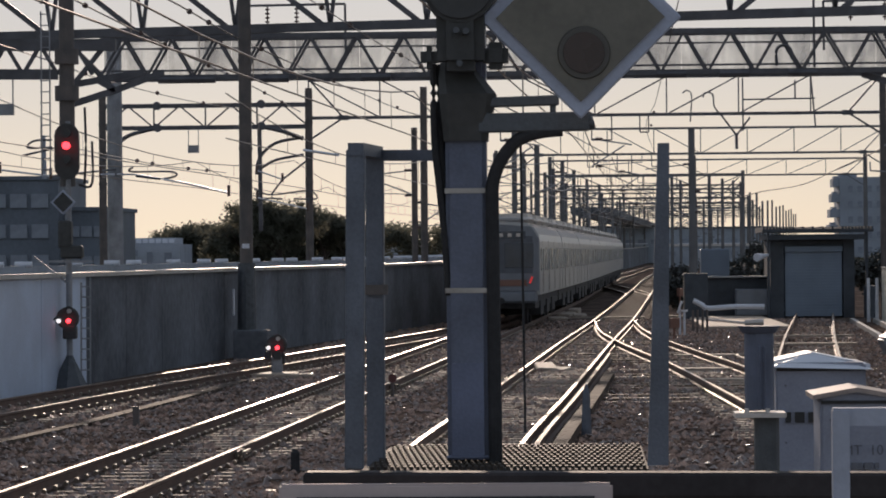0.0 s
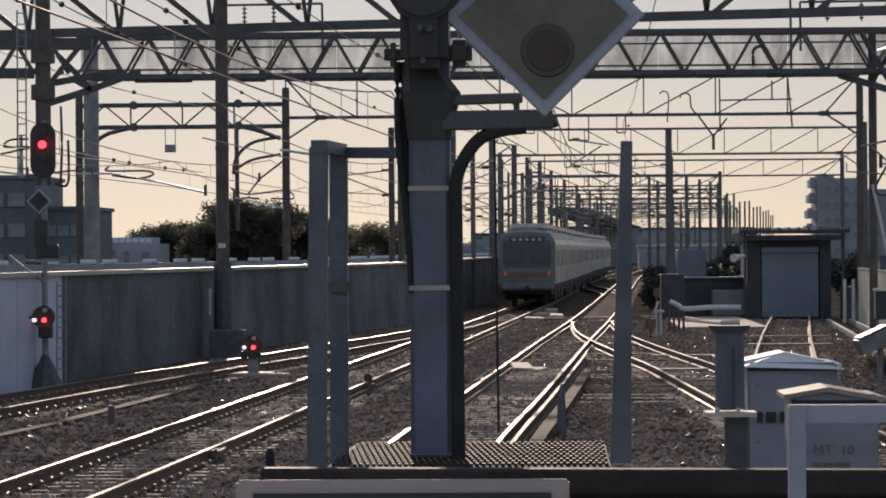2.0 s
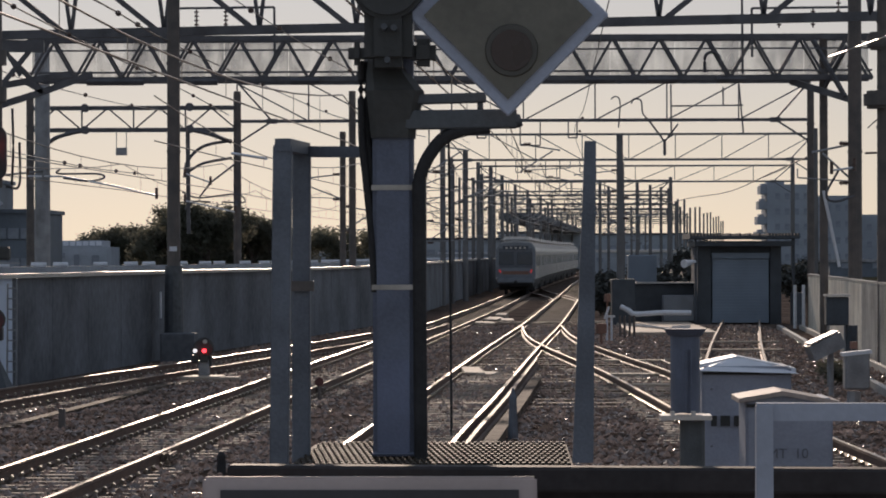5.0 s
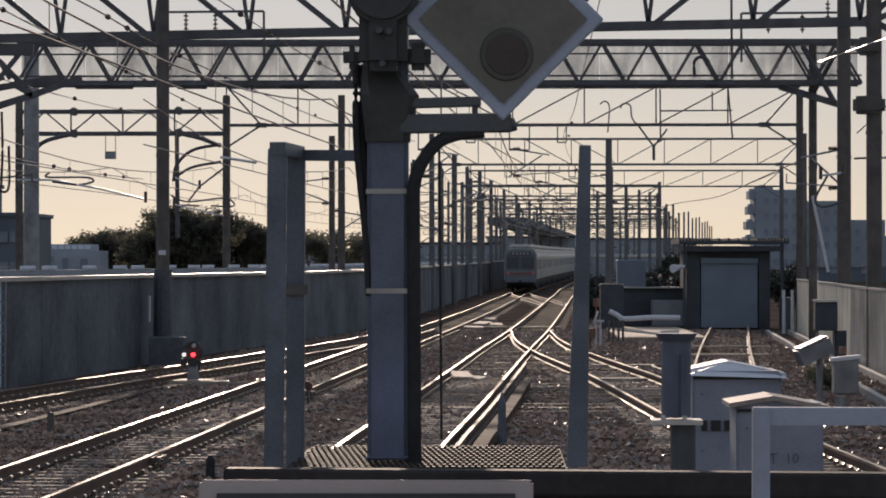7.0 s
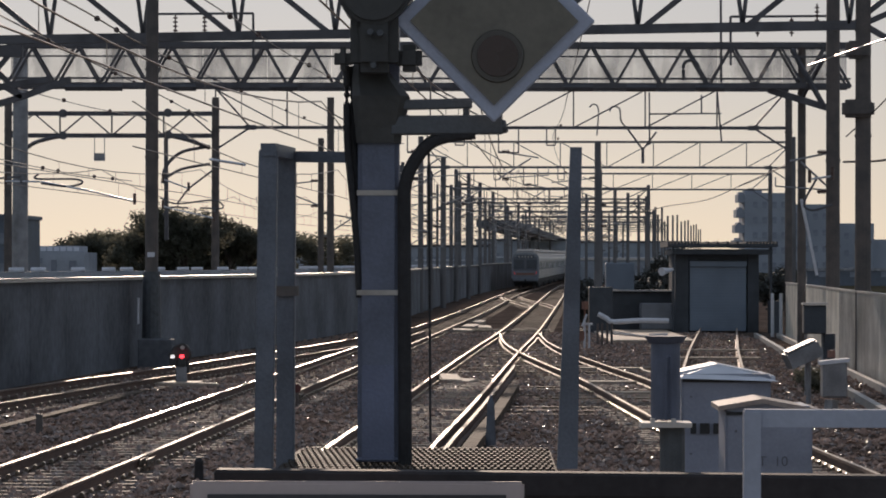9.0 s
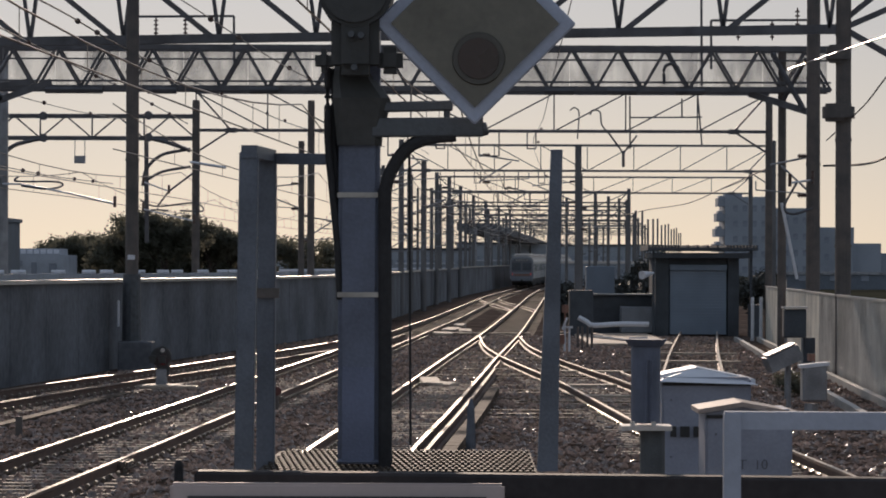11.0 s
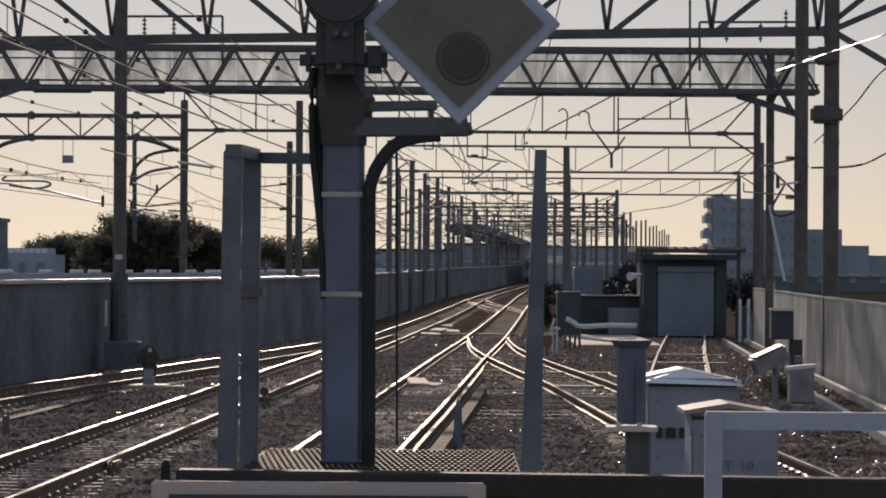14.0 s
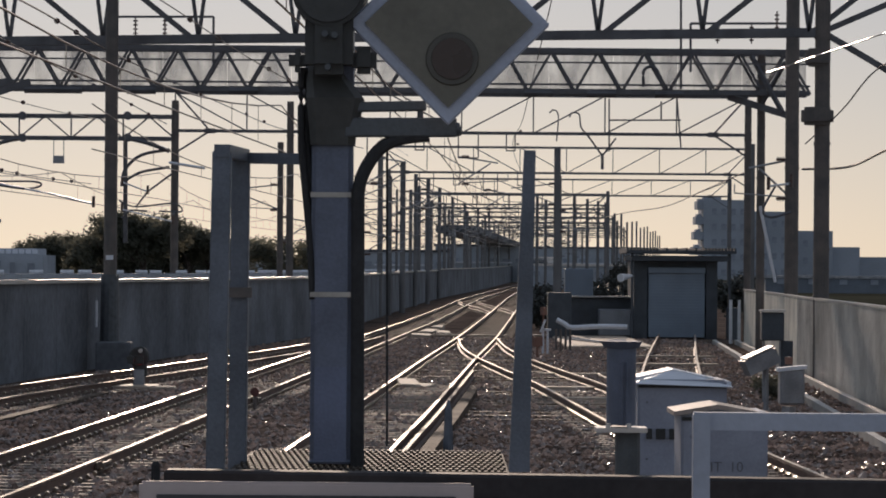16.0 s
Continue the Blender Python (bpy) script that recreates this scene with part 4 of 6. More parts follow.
def mast_signal():
    y = 72.0
    s = thing("mast_signal", (0, 0, 0), "tall signal mast with a red light and shunt signal", "railway signal", "railway signals")
    s.matrix_basis = about_eye(0.91)
    x = -11.442
    bm = B()
    rod(bm, (x, y, -0.5), (x, y, 5.559), 0.07, 0.07, 12)
    part("mast", bm, GALV, s)
    bm = B()
    rod(bm, (x - 0.03, y + 0.12, 4.097), (x - 0.03, y + 0.12, 11.5), 0.175, 0.165, 14)
    for zz in (7.02, 6.194):
        rod(bm, (x - 0.03, y + 0.12, zz - 0.17), (x - 0.03, y + 0.12, zz + 0.17), 0.27, None, 18)
    part("upper_mast", bm, POLE, s)
    bm = B()
    capsule(bm, (-11.409, 71.600, 4.872), 0.553, 1.256, 0.12)
    part("backboard", bm, HEADBLACK, s, "black oval backboard")
    bm = B()
    ring(bm, (-11.392, 71.500, 4.995), 0.085, 0.12)
    part("red_light", bm, RED, s, "glowing red light")
    for c in ((-11.394, 71.500, 4.693), (-11.389, 71.500, 5.273)):
        bm = B()
        ring(bm, c, 0.1, 0.12)
        part("hood", bm, HEADBLACK, s)
    bm = B()
    c = Vector((-11.479, 71.500, 3.734))
    box(bm, c, (0.40, 0.03, 0.40), pose(0, 0, 0, 0, 45, 0))
    part("diamond_border", bm, BORDER, s)
    bm = B()
    box(bm, c + Vector((0, -0.02, 0)), (0.32, 0.03, 0.32), pose(0, 0, 0, 0, 45, 0))
    part("diamond_face", bm, HEADBLACK, s)
    bm = B()
    box(bm, (-11.466, 71.700, 3.016), (0.30, 0.3, 0.62))
    box(bm, (-11.317, 71.700, 2.623), (0.5, 0.3, 0.3))
    soften(bm, 0.04)
    part("relay_box", bm, HEADBLACK, s)
    bm = B()
    bar(bm, (-11.866, 71.700, 2.412), (-10.848, 71.700, 2.403), 0.05)
    bar(bm, (-12.183, 71.700, 2.516), (-11.450, 71.700, 1.941), 0.05)
    for a, b in (((-11.197, 72.200, 1.934), (-11.215, 72.200, -0.130)), ((-10.991, 72.200, 2.059), (-11.010, 72.200, -0.131))):
        bar(bm, a, Vector(b) - Vector((0, 0, 0.35)), 0.035)
    part("bracket", bm, GALV, s)
    for k in range(9):
        bm = B()
        z = -0.041 + k * 0.235
        rod(bm, (-11.192, 72.2, z), (-10.987, 72.2, z), 0.016, None, 5)
        part("rung", bm, GALV, s)
    for k in range(16):
        bm = B()
        z = 4.488 + k * 0.25
        rod(bm, (-12.089, 72.2, z), (-11.859, 72.2, z), 0.014, None, 5)
        part("rung", bm, GALV, s)
    for xx in (-12.064, -11.871):
        bm = B()
        bar(bm, (xx, 72.2, 4.361), (xx, 72.2, 8.056), 0.03)
        part("ladder_rail", bm, GALV, s)
    bm = B()
    tube(bm, bend([(-11.055, 72.000, 5.872), (-11.037, 72.000, 4.983), (-11.070, 72.000, 4.158)]), 0.03, 6)
    tube(bm, bend([(-10.895, 72.000, 5.108), (-10.904, 72.000, 4.156), (-11.198, 72.000, 4.121)]), 0.03, 6)
    part("conduit", bm, HEADBLACK, s)
    shunt(s, Vector((-11.441, 71.600, 1.082)), 0.85)
    bm = B()
    rod(bm, (x, y, -0.5), (x, y, 0.3), 0.46, 0.07, 8)
    part("foot", bm, ARMDARK, s, "dark cone foot")
    bm = B()
    a, b = Vector((-13.681, 76.000, 7.557)), Vector((-10.915, 76.000, 7.525))
    lo = Vector((-13.687, 76.000, 6.859)) - a
    d = (b - a)
    bar(bm, a - d, b, 0.2, 0.28)
    bar(bm, a - d + lo, a + lo + d * 0.5, 0.2, 0.24)
    for k in range(6):
        bar(bm, a + d * (-1 + 0.3 * k) + lo, a + d * (-0.85 + 0.3 * k), 0.09)
        bar(bm, a + d * (-0.85 + 0.3 * k), a + d * (-0.7 + 0.3 * k) + lo, 0.09)
    for q in (((-11.941, 75.000, 6.043), (-10.781, 75.000, 6.401)), ((-10.781, 75.000, 6.401), (-9.673, 75.200, 6.823)), ((-11.777, 75.000, 6.544), (-10.139, 75.200, 6.829)), ((-11.244, 75.000, 6.671), (-10.781, 75.000, 6.401))):
        bar(bm, q[0], q[1], 0.15)
    bar(bm, (-11.726, 76.000, 7.266), (-11.058, 76.000, 6.589), 0.13)
    bar(bm, (-11.934, 76.000, 6.598), (-11.253, 76.000, 7.422), 0.11)
    part("bracket_beam", bm, LATTICE, s)
    bm = B()
    box(bm, (-13.55, 76, 6.02), (0.36, 0.25, 0.26))
    for o in (-0.17, 0.17):
        bar(bm, (-13.55 + o, 76, 6.05), (-13.55 + o, 76, 6.9), 0.03)
    part("hanging_box", bm, GALV, s, "small grey box hung on a frame")


def shunt(parent, c, k):
    """A small three-lamp position signal: one white and one red light."""
    bm = B()
    rod(bm, c + Vector((0.02, 0.14, 0.06)), c + Vector((0.02, 0.0, 0.06)), 0.30 * k, None, 18)
    box(bm, c + Vector((0.06, 0.1, -0.3 * k)), (0.36 * k, 0.26, 0.36 * k))
    soften(bm, 0.03)
    part("signal_head", bm, HEADBLACK, parent, "black rounded signal head")
    # The unlit top lens is pale, its glint put into the colour.
    for nm, dx, dz, m, r in (("white_light", -0.2, 0.0, PALE, 0.055), ("red_light", 0.06, 0.0, RED, 0.062), ("top_lens_glint", 0.08, 0.26, CABTOP, 0.06)):
        bm = B()
        ring(bm, c + Vector((dx * k, -0.03, dz * k)), r * k, 0.08, 14)
        part(nm, bm, m, parent)
    for dx, dz in ((-0.2, 0.0), (0.06, 0.0), (0.08, 0.26)):
        bm = B()
        tube(bm, [c + Vector(((dx + 0.11 * math.cos(a)) * k, -0.12, (dz + 0.11 * math.sin(a)) * k)) for a in np.linspace(0.2, math.pi - 0.2, 8)], 0.02, 4)
        part("hood", bm, HEADBLACK, parent)


mast_signal()

dwarf = thing("dwarf_signal", (0, 0, 0), "low shunting signal with a red light between tracks", "railway signal", "railway signals")
c = Vector((-6.752, 71.500, 0.448))
shunt(dwarf, c, 0.78)
bm = B()
box(bm, (c.x + 0.03, c.y + 0.05, (c.z - 0.42) / 2), (0.24, 0.22, c.z))
soften(bm, 0.02)
part("pedestal", bm, GALV, dwarf, "pale grey pedestal")
# Added blades with no real counterpart; they cover the lamps going out.
OFF_BLADES = []
for dx, w_ in ((-0.2, 0.12), (0.06, 0.15)):
    bm = B()
    box(bm, (c.x + dx * 0.78, c.y - 0.085, c.z - 0.17), (w_ + 0.02, 0.1, 0.17))
    soften(bm, 0.004)
    OFF_BLADES.append(part("off_blade", bm, HEADBLACK, dwarf, "added black blade that stands for the lamp going out"))
bm = B()
box(bm, (c.x, c.y - 0.2, -0.16), (1.0, 1.1, 0.12))
box(bm, (c.x + 0.6, c.y - 0.6, -0.17), (0.6, 0.4, 0.12))
soften(bm, 0.03)
part("slab", bm, COVER, dwarf, "sunlit concrete slab")


# ---- siding shed and things beside it ----
def shed():
    y = 130.0
    s = thing("siding_shed", (0, 0, 0), "small dark track vehicle shed with a blue shutter door", "shed")
    xl, xr, z0, z1 = 7.715, 11.433, -0.24, 2.941
    dl, dr, dt = 8.308, 10.589, 2.668
    for nm, a, b in (("wall", xl, dl - 0.05), ("wall", dr + 0.05, xr - 0.35)):
        bm = B()
        box(bm, ((a + b) / 2, y + 2.2, (z0 + z1) / 2), (b - a, 4.4, z1 - z0))
        part(nm, bm, SHEDWALL, s)
    bm = B()
    box(bm, ((dl + dr) / 2, y + 0.4, (dt + z1) / 2), (dr - dl + 0.1, 0.5, z1 - dt + 0.1))
    part("lintel", bm, SHEDWALL, s)
    bm = B()
    box(bm, ((dl + dr) / 2, y + 4.3, (z0 + z1) / 2), (dr - dl + 0.1, 0.15, z1 - z0))
    part("back_wall", bm, SHEDWALL, s)
    bm = B()
    h = (dt - 0.32) / 22
    rows = [[bm.verts.new((x, y + 0.12 + (0.003 if k % 2 else 0.0), -0.14 + (h + 0.011) * k / 2)) for x in (dl, dr)] for k in range(45)]
    for a, b in zip(rows, rows[1:]):
        bm.faces.new((a[0], a[1], b[1], b[0]))
    door = part("shutter", bm, SHUTTER, s, "blue-grey roller shutter")
    bm = B()
    box(bm, ((dl + dr) / 2, y + 0.06, dt - 0.11), (dr - dl + 0.04, 0.12, 0.24))
    soften(bm, 0.02)
    part("shutter_box", bm, SHUTTER, s, "pale shutter housing")
    bm = B()
    box(bm, ((xl + xr) / 2, y + 2.0, z1 + 0.10), (xr - xl + 0.3, 5.2, 0.2))
    box(bm, ((xl + xr) / 2, y + 2.0, z1 + 0.36), (xr - xl + 0.7, 5.6, 0.12))
    part("roof", bm, SHEDWALL, s)
    bm = B()
    n = 34
    for k in range(n):
        x = xl - 0.3 + (xr - xl + 0.6) * k / (n - 1)
        if 0.25 < k / n < 0.72 and k % 3:
            continue
        box(bm, (x, y + 2.0, z1 + 0.47), (0.08, 5.6, 0.1))
    part("roof_ribs", bm, SHEDWALL, s)
    for x in (xl - 0.1, xr + 0.1):
        bm = B()
        bar(bm, (x, y - 0.4, -0.24), (x, y - 0.4, z1 + 0.3), 0.1)
        part("roof_post", bm, SHEDWALL, s)
    bm = B()
    box(bm, ((dl + dr) / 2 + 0.1, y - 0.35, z1 + 0.16), (2.2, 0.3, 0.1))
    part("lamp_strip", bm, GALV, s, "pale strip under the eaves")
    bm = B()
    rod(bm, (7.060, 128.000, 2.243), (7.544, 128.600, 2.335), 0.17, 0.05, 10)
    part("floodlight", bm, WHITE, s, "bright white floodlight")


shed()


def block(name, lo, hi, material, label, category, bev=0.03, group=""):
    bm = B()
    lo, hi = Vector(lo), Vector(hi)
    box(bm, (lo + hi) / 2, hi - lo)
    soften(bm, bev)
    return solid(name, bm, material, label, category, group)


block("low_wall", (5.124, 132, -0.24), (7.834, 133, 1.417), SHEDWALL, "dark low wall beside the shed", "wall")
bm = B()
box(bm, (6.453, 132.4, 1.417 + 0.04), (2.7, 1.3, 0.06))
solid("wall_cap", bm, CONCRETE_TOP, "sunlit coping plate on the dark low wall", "coping")
block("blue_cabinet", (5.15, 136, -0.24), (6.35, 137, 2.6), SHUTTER, "tall blue-grey steel cabinet behind the low wall", "cabinet")
block("blue_cabinet", (6.347, 130.4, -0.1), (7.624, 131.5, 0.96), TRAINFACE, "blue-grey equipment cabinet before the low wall", "cabinet")
block("dark_cabinet", (4.183, 128, -0.24), (5.126, 129, 1.639), SHEDWALL, "dark blue lineside cabinet", "cabinet")
block("dark_cabinet", (11.369, 128, -0.24), (11.863, 129.2, 1.089), SHEDWALL, "dark lineside cabinet beside the shed", "cabinet")
block("concrete_slab", (4.374, 112, -0.24), (7.376, 130, -0.1), COVER, "brownish concrete apron before the shed", "slab")
bm = B()
tube(bm, bend([(4.465, 126.000, 0.591), (4.797, 126.000, 0.417), (5.064, 126.000, 0.286), (6.124, 126.000, 0.339), (7.230, 126.000, 0.326)]), 0.10, 8)
solid("white_pipe", bm, WHITE, "bright white pipe lying along the apron", "pipe")
bm = B()
tube(bm, [(4.545, 114.000, 0.096), (5.743, 112.000, 0.011)], 0.05, 6)
tube(bm, [(5.743, 112.000, 0.011), (6.391, 112.000, 0.036)], 0.11, 8)
solid("white_pipe", bm, CABTOP, "pale hose with a fitting lying on the ground", "pipe")
bm = B()
tube(bm, [Vector((5.0 + 1.0 * math.cos(a) * (1 + 0.06 * math.sin(5 * a)), 81 + 1.8 * math.sin(a), -0.15 + 0.04 * math.sin(3 * a))) for a in np.linspace(0, 12.2, 60)], 0.045, 5)
solid("cable_coil", bm, COVER, "pale cable lying in loose loops on the ballast", "cable")
for x in (3.814, 3.965, 4.136, 4.287):
    bm = B()
    rod(bm, (x, 108, -0.24), (x, 108, 0.55), 0.04, None, 8)
    solid("marker_post", bm, POLE, "thin dark post beside the apron", "post", "thin posts")
cab = thing("lineside_box", (0, 0, 0), "grey relay box raised on legs beside the fence", "cabinet")
bm = B()
box(bm, (6.754, 66, 1.392), (0.46, 0.4, 0.58))
soften(bm, 0.02)
part("body", bm, SHEDWALL, cab)
bm = B()
box(bm, (6.754, 65.95, 1.716), (0.5, 0.46, 0.04))
part("lid", bm, CABTOP, cab)
for o in (-0.17, 0.17):
    bm = B()
    bar(bm, (6.754 + o, 66, -0.24), (6.754 + o, 66, 1.114), 0.05)
    part("leg", bm, GALV, cab)
bm = B()
tube(bm, [(7.055, 66, -0.24), (7.055, 66, 1.1)], 0.13, 8)
solid("steel_stub", bm, SHEDWALL, "dark round stub post beside the relay box", "post")
bm = B()
a = Vector((6.118, 62.000, 0.782))
box(bm, a, (0.66, 0.5, 0.3), pose(0, 0, 0, 0, -24, 8))
box(bm, a + Vector((-0.06, 0, 0.17)), (0.6, 0.52, 0.03), pose(0, 0, 0, 0, -24, 8))
rod(bm, a + Vector((0.12, 0, -0.1)), (a.x + 0.12, a.y, -0.24), 0.05, None, 8)
solid("floodlight", bm, GALV, "tilted floodlight housing on a short post", "floodlight")
bm = B()
box(bm, (5.961, 55.000, 0.555), (0.42, 0.4, 0.62))
soften(bm, 0.03)
cb = thing("lineside_box", (0, 0, 0), "small grey cabinet with a pale lid by the fence", "cabinet")
part("body", bm, GALV, cb)
bm = B()
box(bm, (5.959, 55.000, 0.864), (0.5, 0.46, 0.06), pose(0, 0, 0, 0, -6, 0))
part("lid", bm, WHITE, cb)
bm = B()
rod(bm, (5.925, 55.000, 0.207), (5.908, 55, -0.24), 0.12, None, 8)
part("leg", bm, GALV, cb)
bm = B()
rod(bm, (5.920, 55.000, 0.931), (5.919, 55.000, 1.056), 0.07, None, 8)
part("cap", bm, BAND, cb, "orange cap")

# timber and metal lying about on the crossing
rng = random.Random(3)
for c, s in (((-0.549, 137.173, -0.150), (0.6, 1.5, 0.18)), ((0.052, 133.760, -0.150), (0.55, 1.2, 0.2)), ((-0.197, 142.523, -0.100), (0.5, 1.2, 0.25)), ((-0.861, 129.927, -0.150), (0.8, 0.9, 0.12)),
             ((-0.781, 74.140, -0.150), (0.5, 1.6, 0.16)), ((-0.569, 73.660, -0.170), (0.7, 0.7, 0.1))):
    bm = B()
    box(bm, c, s, pose(0, 0, 0, 3, 2, rng.uniform(-20, 20)))
    soften(bm, 0.03)
    solid("point_machine", bm, COVER, "pale sunlit metal cover of a point machine", "point machine", "point machine covers")
bm = B()
for c, w in (((1.089, 131.492, -0.120), 3.2), ((3.234, 82.781, -0.120), 1.6), ((2.920, 73.047, -0.120), 1.5), ((2.909, 66.865, -0.120), 1.4), ((7.02, 97.0, -0.02), 2.4), ((6.45, 88.7, -0.02), 2.3), ((4.125, 132.711, -0.120), 1.2)):
    box(bm, Vector(c) - Vector((0, 0, 0.03)), (w, 0.5, 0.05))
solid("stretcher_bars", bm, COVER, "pale bars and planks across the turnout", "track bars", kind="stuff")


def kilo_post(c, h, w, material, label):
    bm = B()
    x, y, _ = c
    bar(bm, (x, y, -0.24), (x, y, h), w, w)
    solid("marker_post", bm, material, label, "post", "thin posts")


bm = B()
rod(bm, (0.099, 47.541, -0.24), (0.099, 47.541, 0.44), 0.085, 0.055, 10)
rod(bm, (0.099, 47.541, 0.44), (0.099, 47.541, 0.58), 0.055, 0.015, 10)
solid("marker_post", bm, POSTGREY, "short blue-grey pointed marker post in the ballast", "post", "thin posts")
kilo_post((-7.05, 51.0, -0.240), 0.12, 0.1, POLE, "short dark stub post in the ballast")
bm = B()
rod(bm, (-3.57, 40.3, -0.26), (-3.57, 40.3, 0.03), 0.06, 0.055, 12)
rod(bm, (-3.57, 40.3, 0.03), (-3.57, 40.3, 0.08), 0.055, 0.025, 12)
solid("cable_stub", bm, BLACK, "short black rubber-capped stub in the ballast", "cable")
marker = thing("marker_post", (0, 0, 0), "short dark post with a red reflector between tracks", "post", "thin posts")
mp = Vector((-3.535, 60.906, -0.200))
bm = B()
rod(bm, mp - Vector((0, 0, 0.05)), mp + Vector((0, 0, 0.32)), 0.03, None, 8)
part("stem", bm, POLE, marker)
bm = B()
rod(bm, mp + Vector((0, -0.04, 0.36)), mp + Vector((0, 0.02, 0.36)), 0.085, None, 12)
part("reflector", bm, REFLECT, marker, "dark red reflector")
bm = B()
rod(bm, (-0.405, 24.000, 1.175), (-0.423, 24.000, 3.449), 0.009, None, 6)
solid("thin_rod", bm, BLACK, "thin dark upright rod before the tracks", "rod")

# ---- cabinets by the platform end ----
def cabinet(x0, x1, y, z0, z1, ridge, depth, label, cover, hip):
    c = thing("relay_cabinet", (0, 0, 0), label, "cabinet", "pale relay cabinets")
    bm = B()
    box(bm, ((x0 + x1) / 2, y + depth / 2, (z0 + z1) / 2), (x1 - x0, depth, z1 - z0))
    soften(bm, 0.012, 2)
    part("body", bm, CABINET, c)
    bm = B()
    o = 0.035
    e = 0.022
    xm = x0 + (x1 - x0) * 0.42
    prof = [(x0 - o, z1), (xm, z1 + ridge), (x1 + o, z1 - 0.015), (x1 + o, z1 - 0.015 - e), (xm, z1 + ridge - e), (x0 - o, z1 - e)]
    f = bm.faces.new([bm.verts.new((x, y - 0.03 + hip, z)) for x, z in prof])
    g = bmesh.ops.extrude_face_region(bm, geom=[f])["geom"]
    bmesh.ops.translate(bm, vec=(0, depth + 0.06 - hip, 0), verts=[v for v in g if isinstance(v, bmesh.types.BMVert)])
    part("roof", bm, cover, c, "pale sunlit roof plate")
    bm = B()
    low = [bm.verts.new((x, y - (0.05 if hip else 0.004), z)) for x, z in ((x0 - (o if hip else 0), z1 - e), (x1 + (o if hip else 0), z1 - 0.015 - e))]
    high = bm.verts.new((xm, y - 0.004 + hip, z1 + ridge - 0.002))
    rear = [bm.verts.new((v.co.x, y + 0.03 + hip, v.co.z)) for v in low]
    for f in ((low[0], low[1], high), (low[1], rear[1], high), (rear[0], low[0], high), (rear[1], rear[0], high), (low[1], low[0], rear[0], rear[1])):
        bm.faces.new(f)
    part("gable", bm, cover if hip else CABINET, c)
    # Black bar stands for the shaded gap under the roof.
    bm = B()
    box(bm, ((x0 + x1) / 2, y - 0.002, z1 - e - 0.014), (x1 - x0 - 0.01, 0.016, 0.016))
    part("eaves_gap_shade", bm, INK, c)
    for zz in (z1 - 0.12, z1 - 0.42):
        bm = B()
        rod(bm, (x0 + 0.05, y - 0.008, zz), (x0 + 0.05, y + 0.01, zz), 0.007, None, 8)
        part("screw", bm, FADED, c)
    bm = B()
    box(bm, ((x0 + x1) / 2, y + depth / 2, (z0 - 0.24) / 2), (x1 - x0 - 0.1, depth - 0.1, z0 + 0.24))
    part("plinth", bm, CONCRETE, c)
    return c


def label_text(parent, text, size, at):
    cu = bpy.data.curves.new("lettering", "FONT")
    cu.body, cu.size, cu.extrude = text, size, 0.002
    tmp = bpy.data.objects.new("lettering", cu)
    scene.collection.objects.link(tmp)
    dg = bpy.context.evaluated_depsgraph_get()
    me = bpy.data.meshes.new_from_object(tmp.evaluated_get(dg))
    bpy.data.objects.remove(tmp)
    me.materials.clear()
    me.materials.append(FADED)
    ob = new("lettering", me)
    ob.parent = parent
    ob.matrix_basis = pose(*at, 90, 0, 0)
    return ob


# White cover puts the sun caught by the hipped roof into its colour.
c1 = cabinet(1.033, 1.504, 17.0, 0.4, 1.923, 0.05, 0.5, "pale relay cabinet with a hipped roof coloured sunlit white", WHITE, 0.16)
for o, w in ((0, 0.03), (0.05, 0.05), (0.12, 0.05)):
    bm = B()
    box(bm, (1.08 + o + w / 2, 16.99, 1.636), (w, 0.012, 0.055))
    part("text_bar", bm, INK, c1)
c2 = cabinet(1.144, 1.560, 15.4, 0.3, 1.825, 0.035, 0.45, "pale relay cabinet with lettering on its front", CABROOF, 0.0)
label_text(c2, "MT", 0.068, (1.245, 15.370, 1.540))
label_text(c2, "10", 0.068, (1.373, 15.370, 1.540))
for o, w_ in ((0.0, 0.035), (0.045, 0.05), (0.105, 0.04), (0.155, 0.02)):
    bm = B()
    box(bm, (1.245 + o + w_ / 2, 15.385, 1.487), (w_, 0.012, 0.03))
    part("text_bar", bm, FADED, c2)

post = thing("cable_post", (0, 0, 0), "round blue-grey cable post with a collar flange", "post")
cx, cy = 0.779, 14.0
bm = B()
rod(bm, (cx, cy, 1.825), (cx, cy, 2.158), 0.064, None, 24)
for a in (0.6, 1.4):
    rod(bm, (cx - 0.02 + 0.03 * a, cy - 0.066, 1.829), (cx - 0.02 + 0.03 * a, cy - 0.066, 2.1), 0.008, None, 6)
part("body", bm, BLUEGREY, post)
bm = B()
rod(bm, (cx, cy, 2.158), (cx, cy, 2.188), 0.074, 0.093, 24)
part("cap", bm, BLUEGREY, post)
bm = B()
box(bm, (cx, cy, 1.805), (0.22, 0.2, 0.02))
for o in (-0.06, 0.03):
    rod(bm, (cx + o, cy - 0.08, 1.805), (cx + o, cy - 0.08, 1.834), 0.012, None, 6)
part("flange", bm, CABTOP, post, "pale flange with bolts")
bm = B()
rod(bm, (cx + 0.03, cy, -0.24), (cx + 0.03, cy, 1.795), 0.055, None, 16)
part("foot", bm, ARMDARK, post)

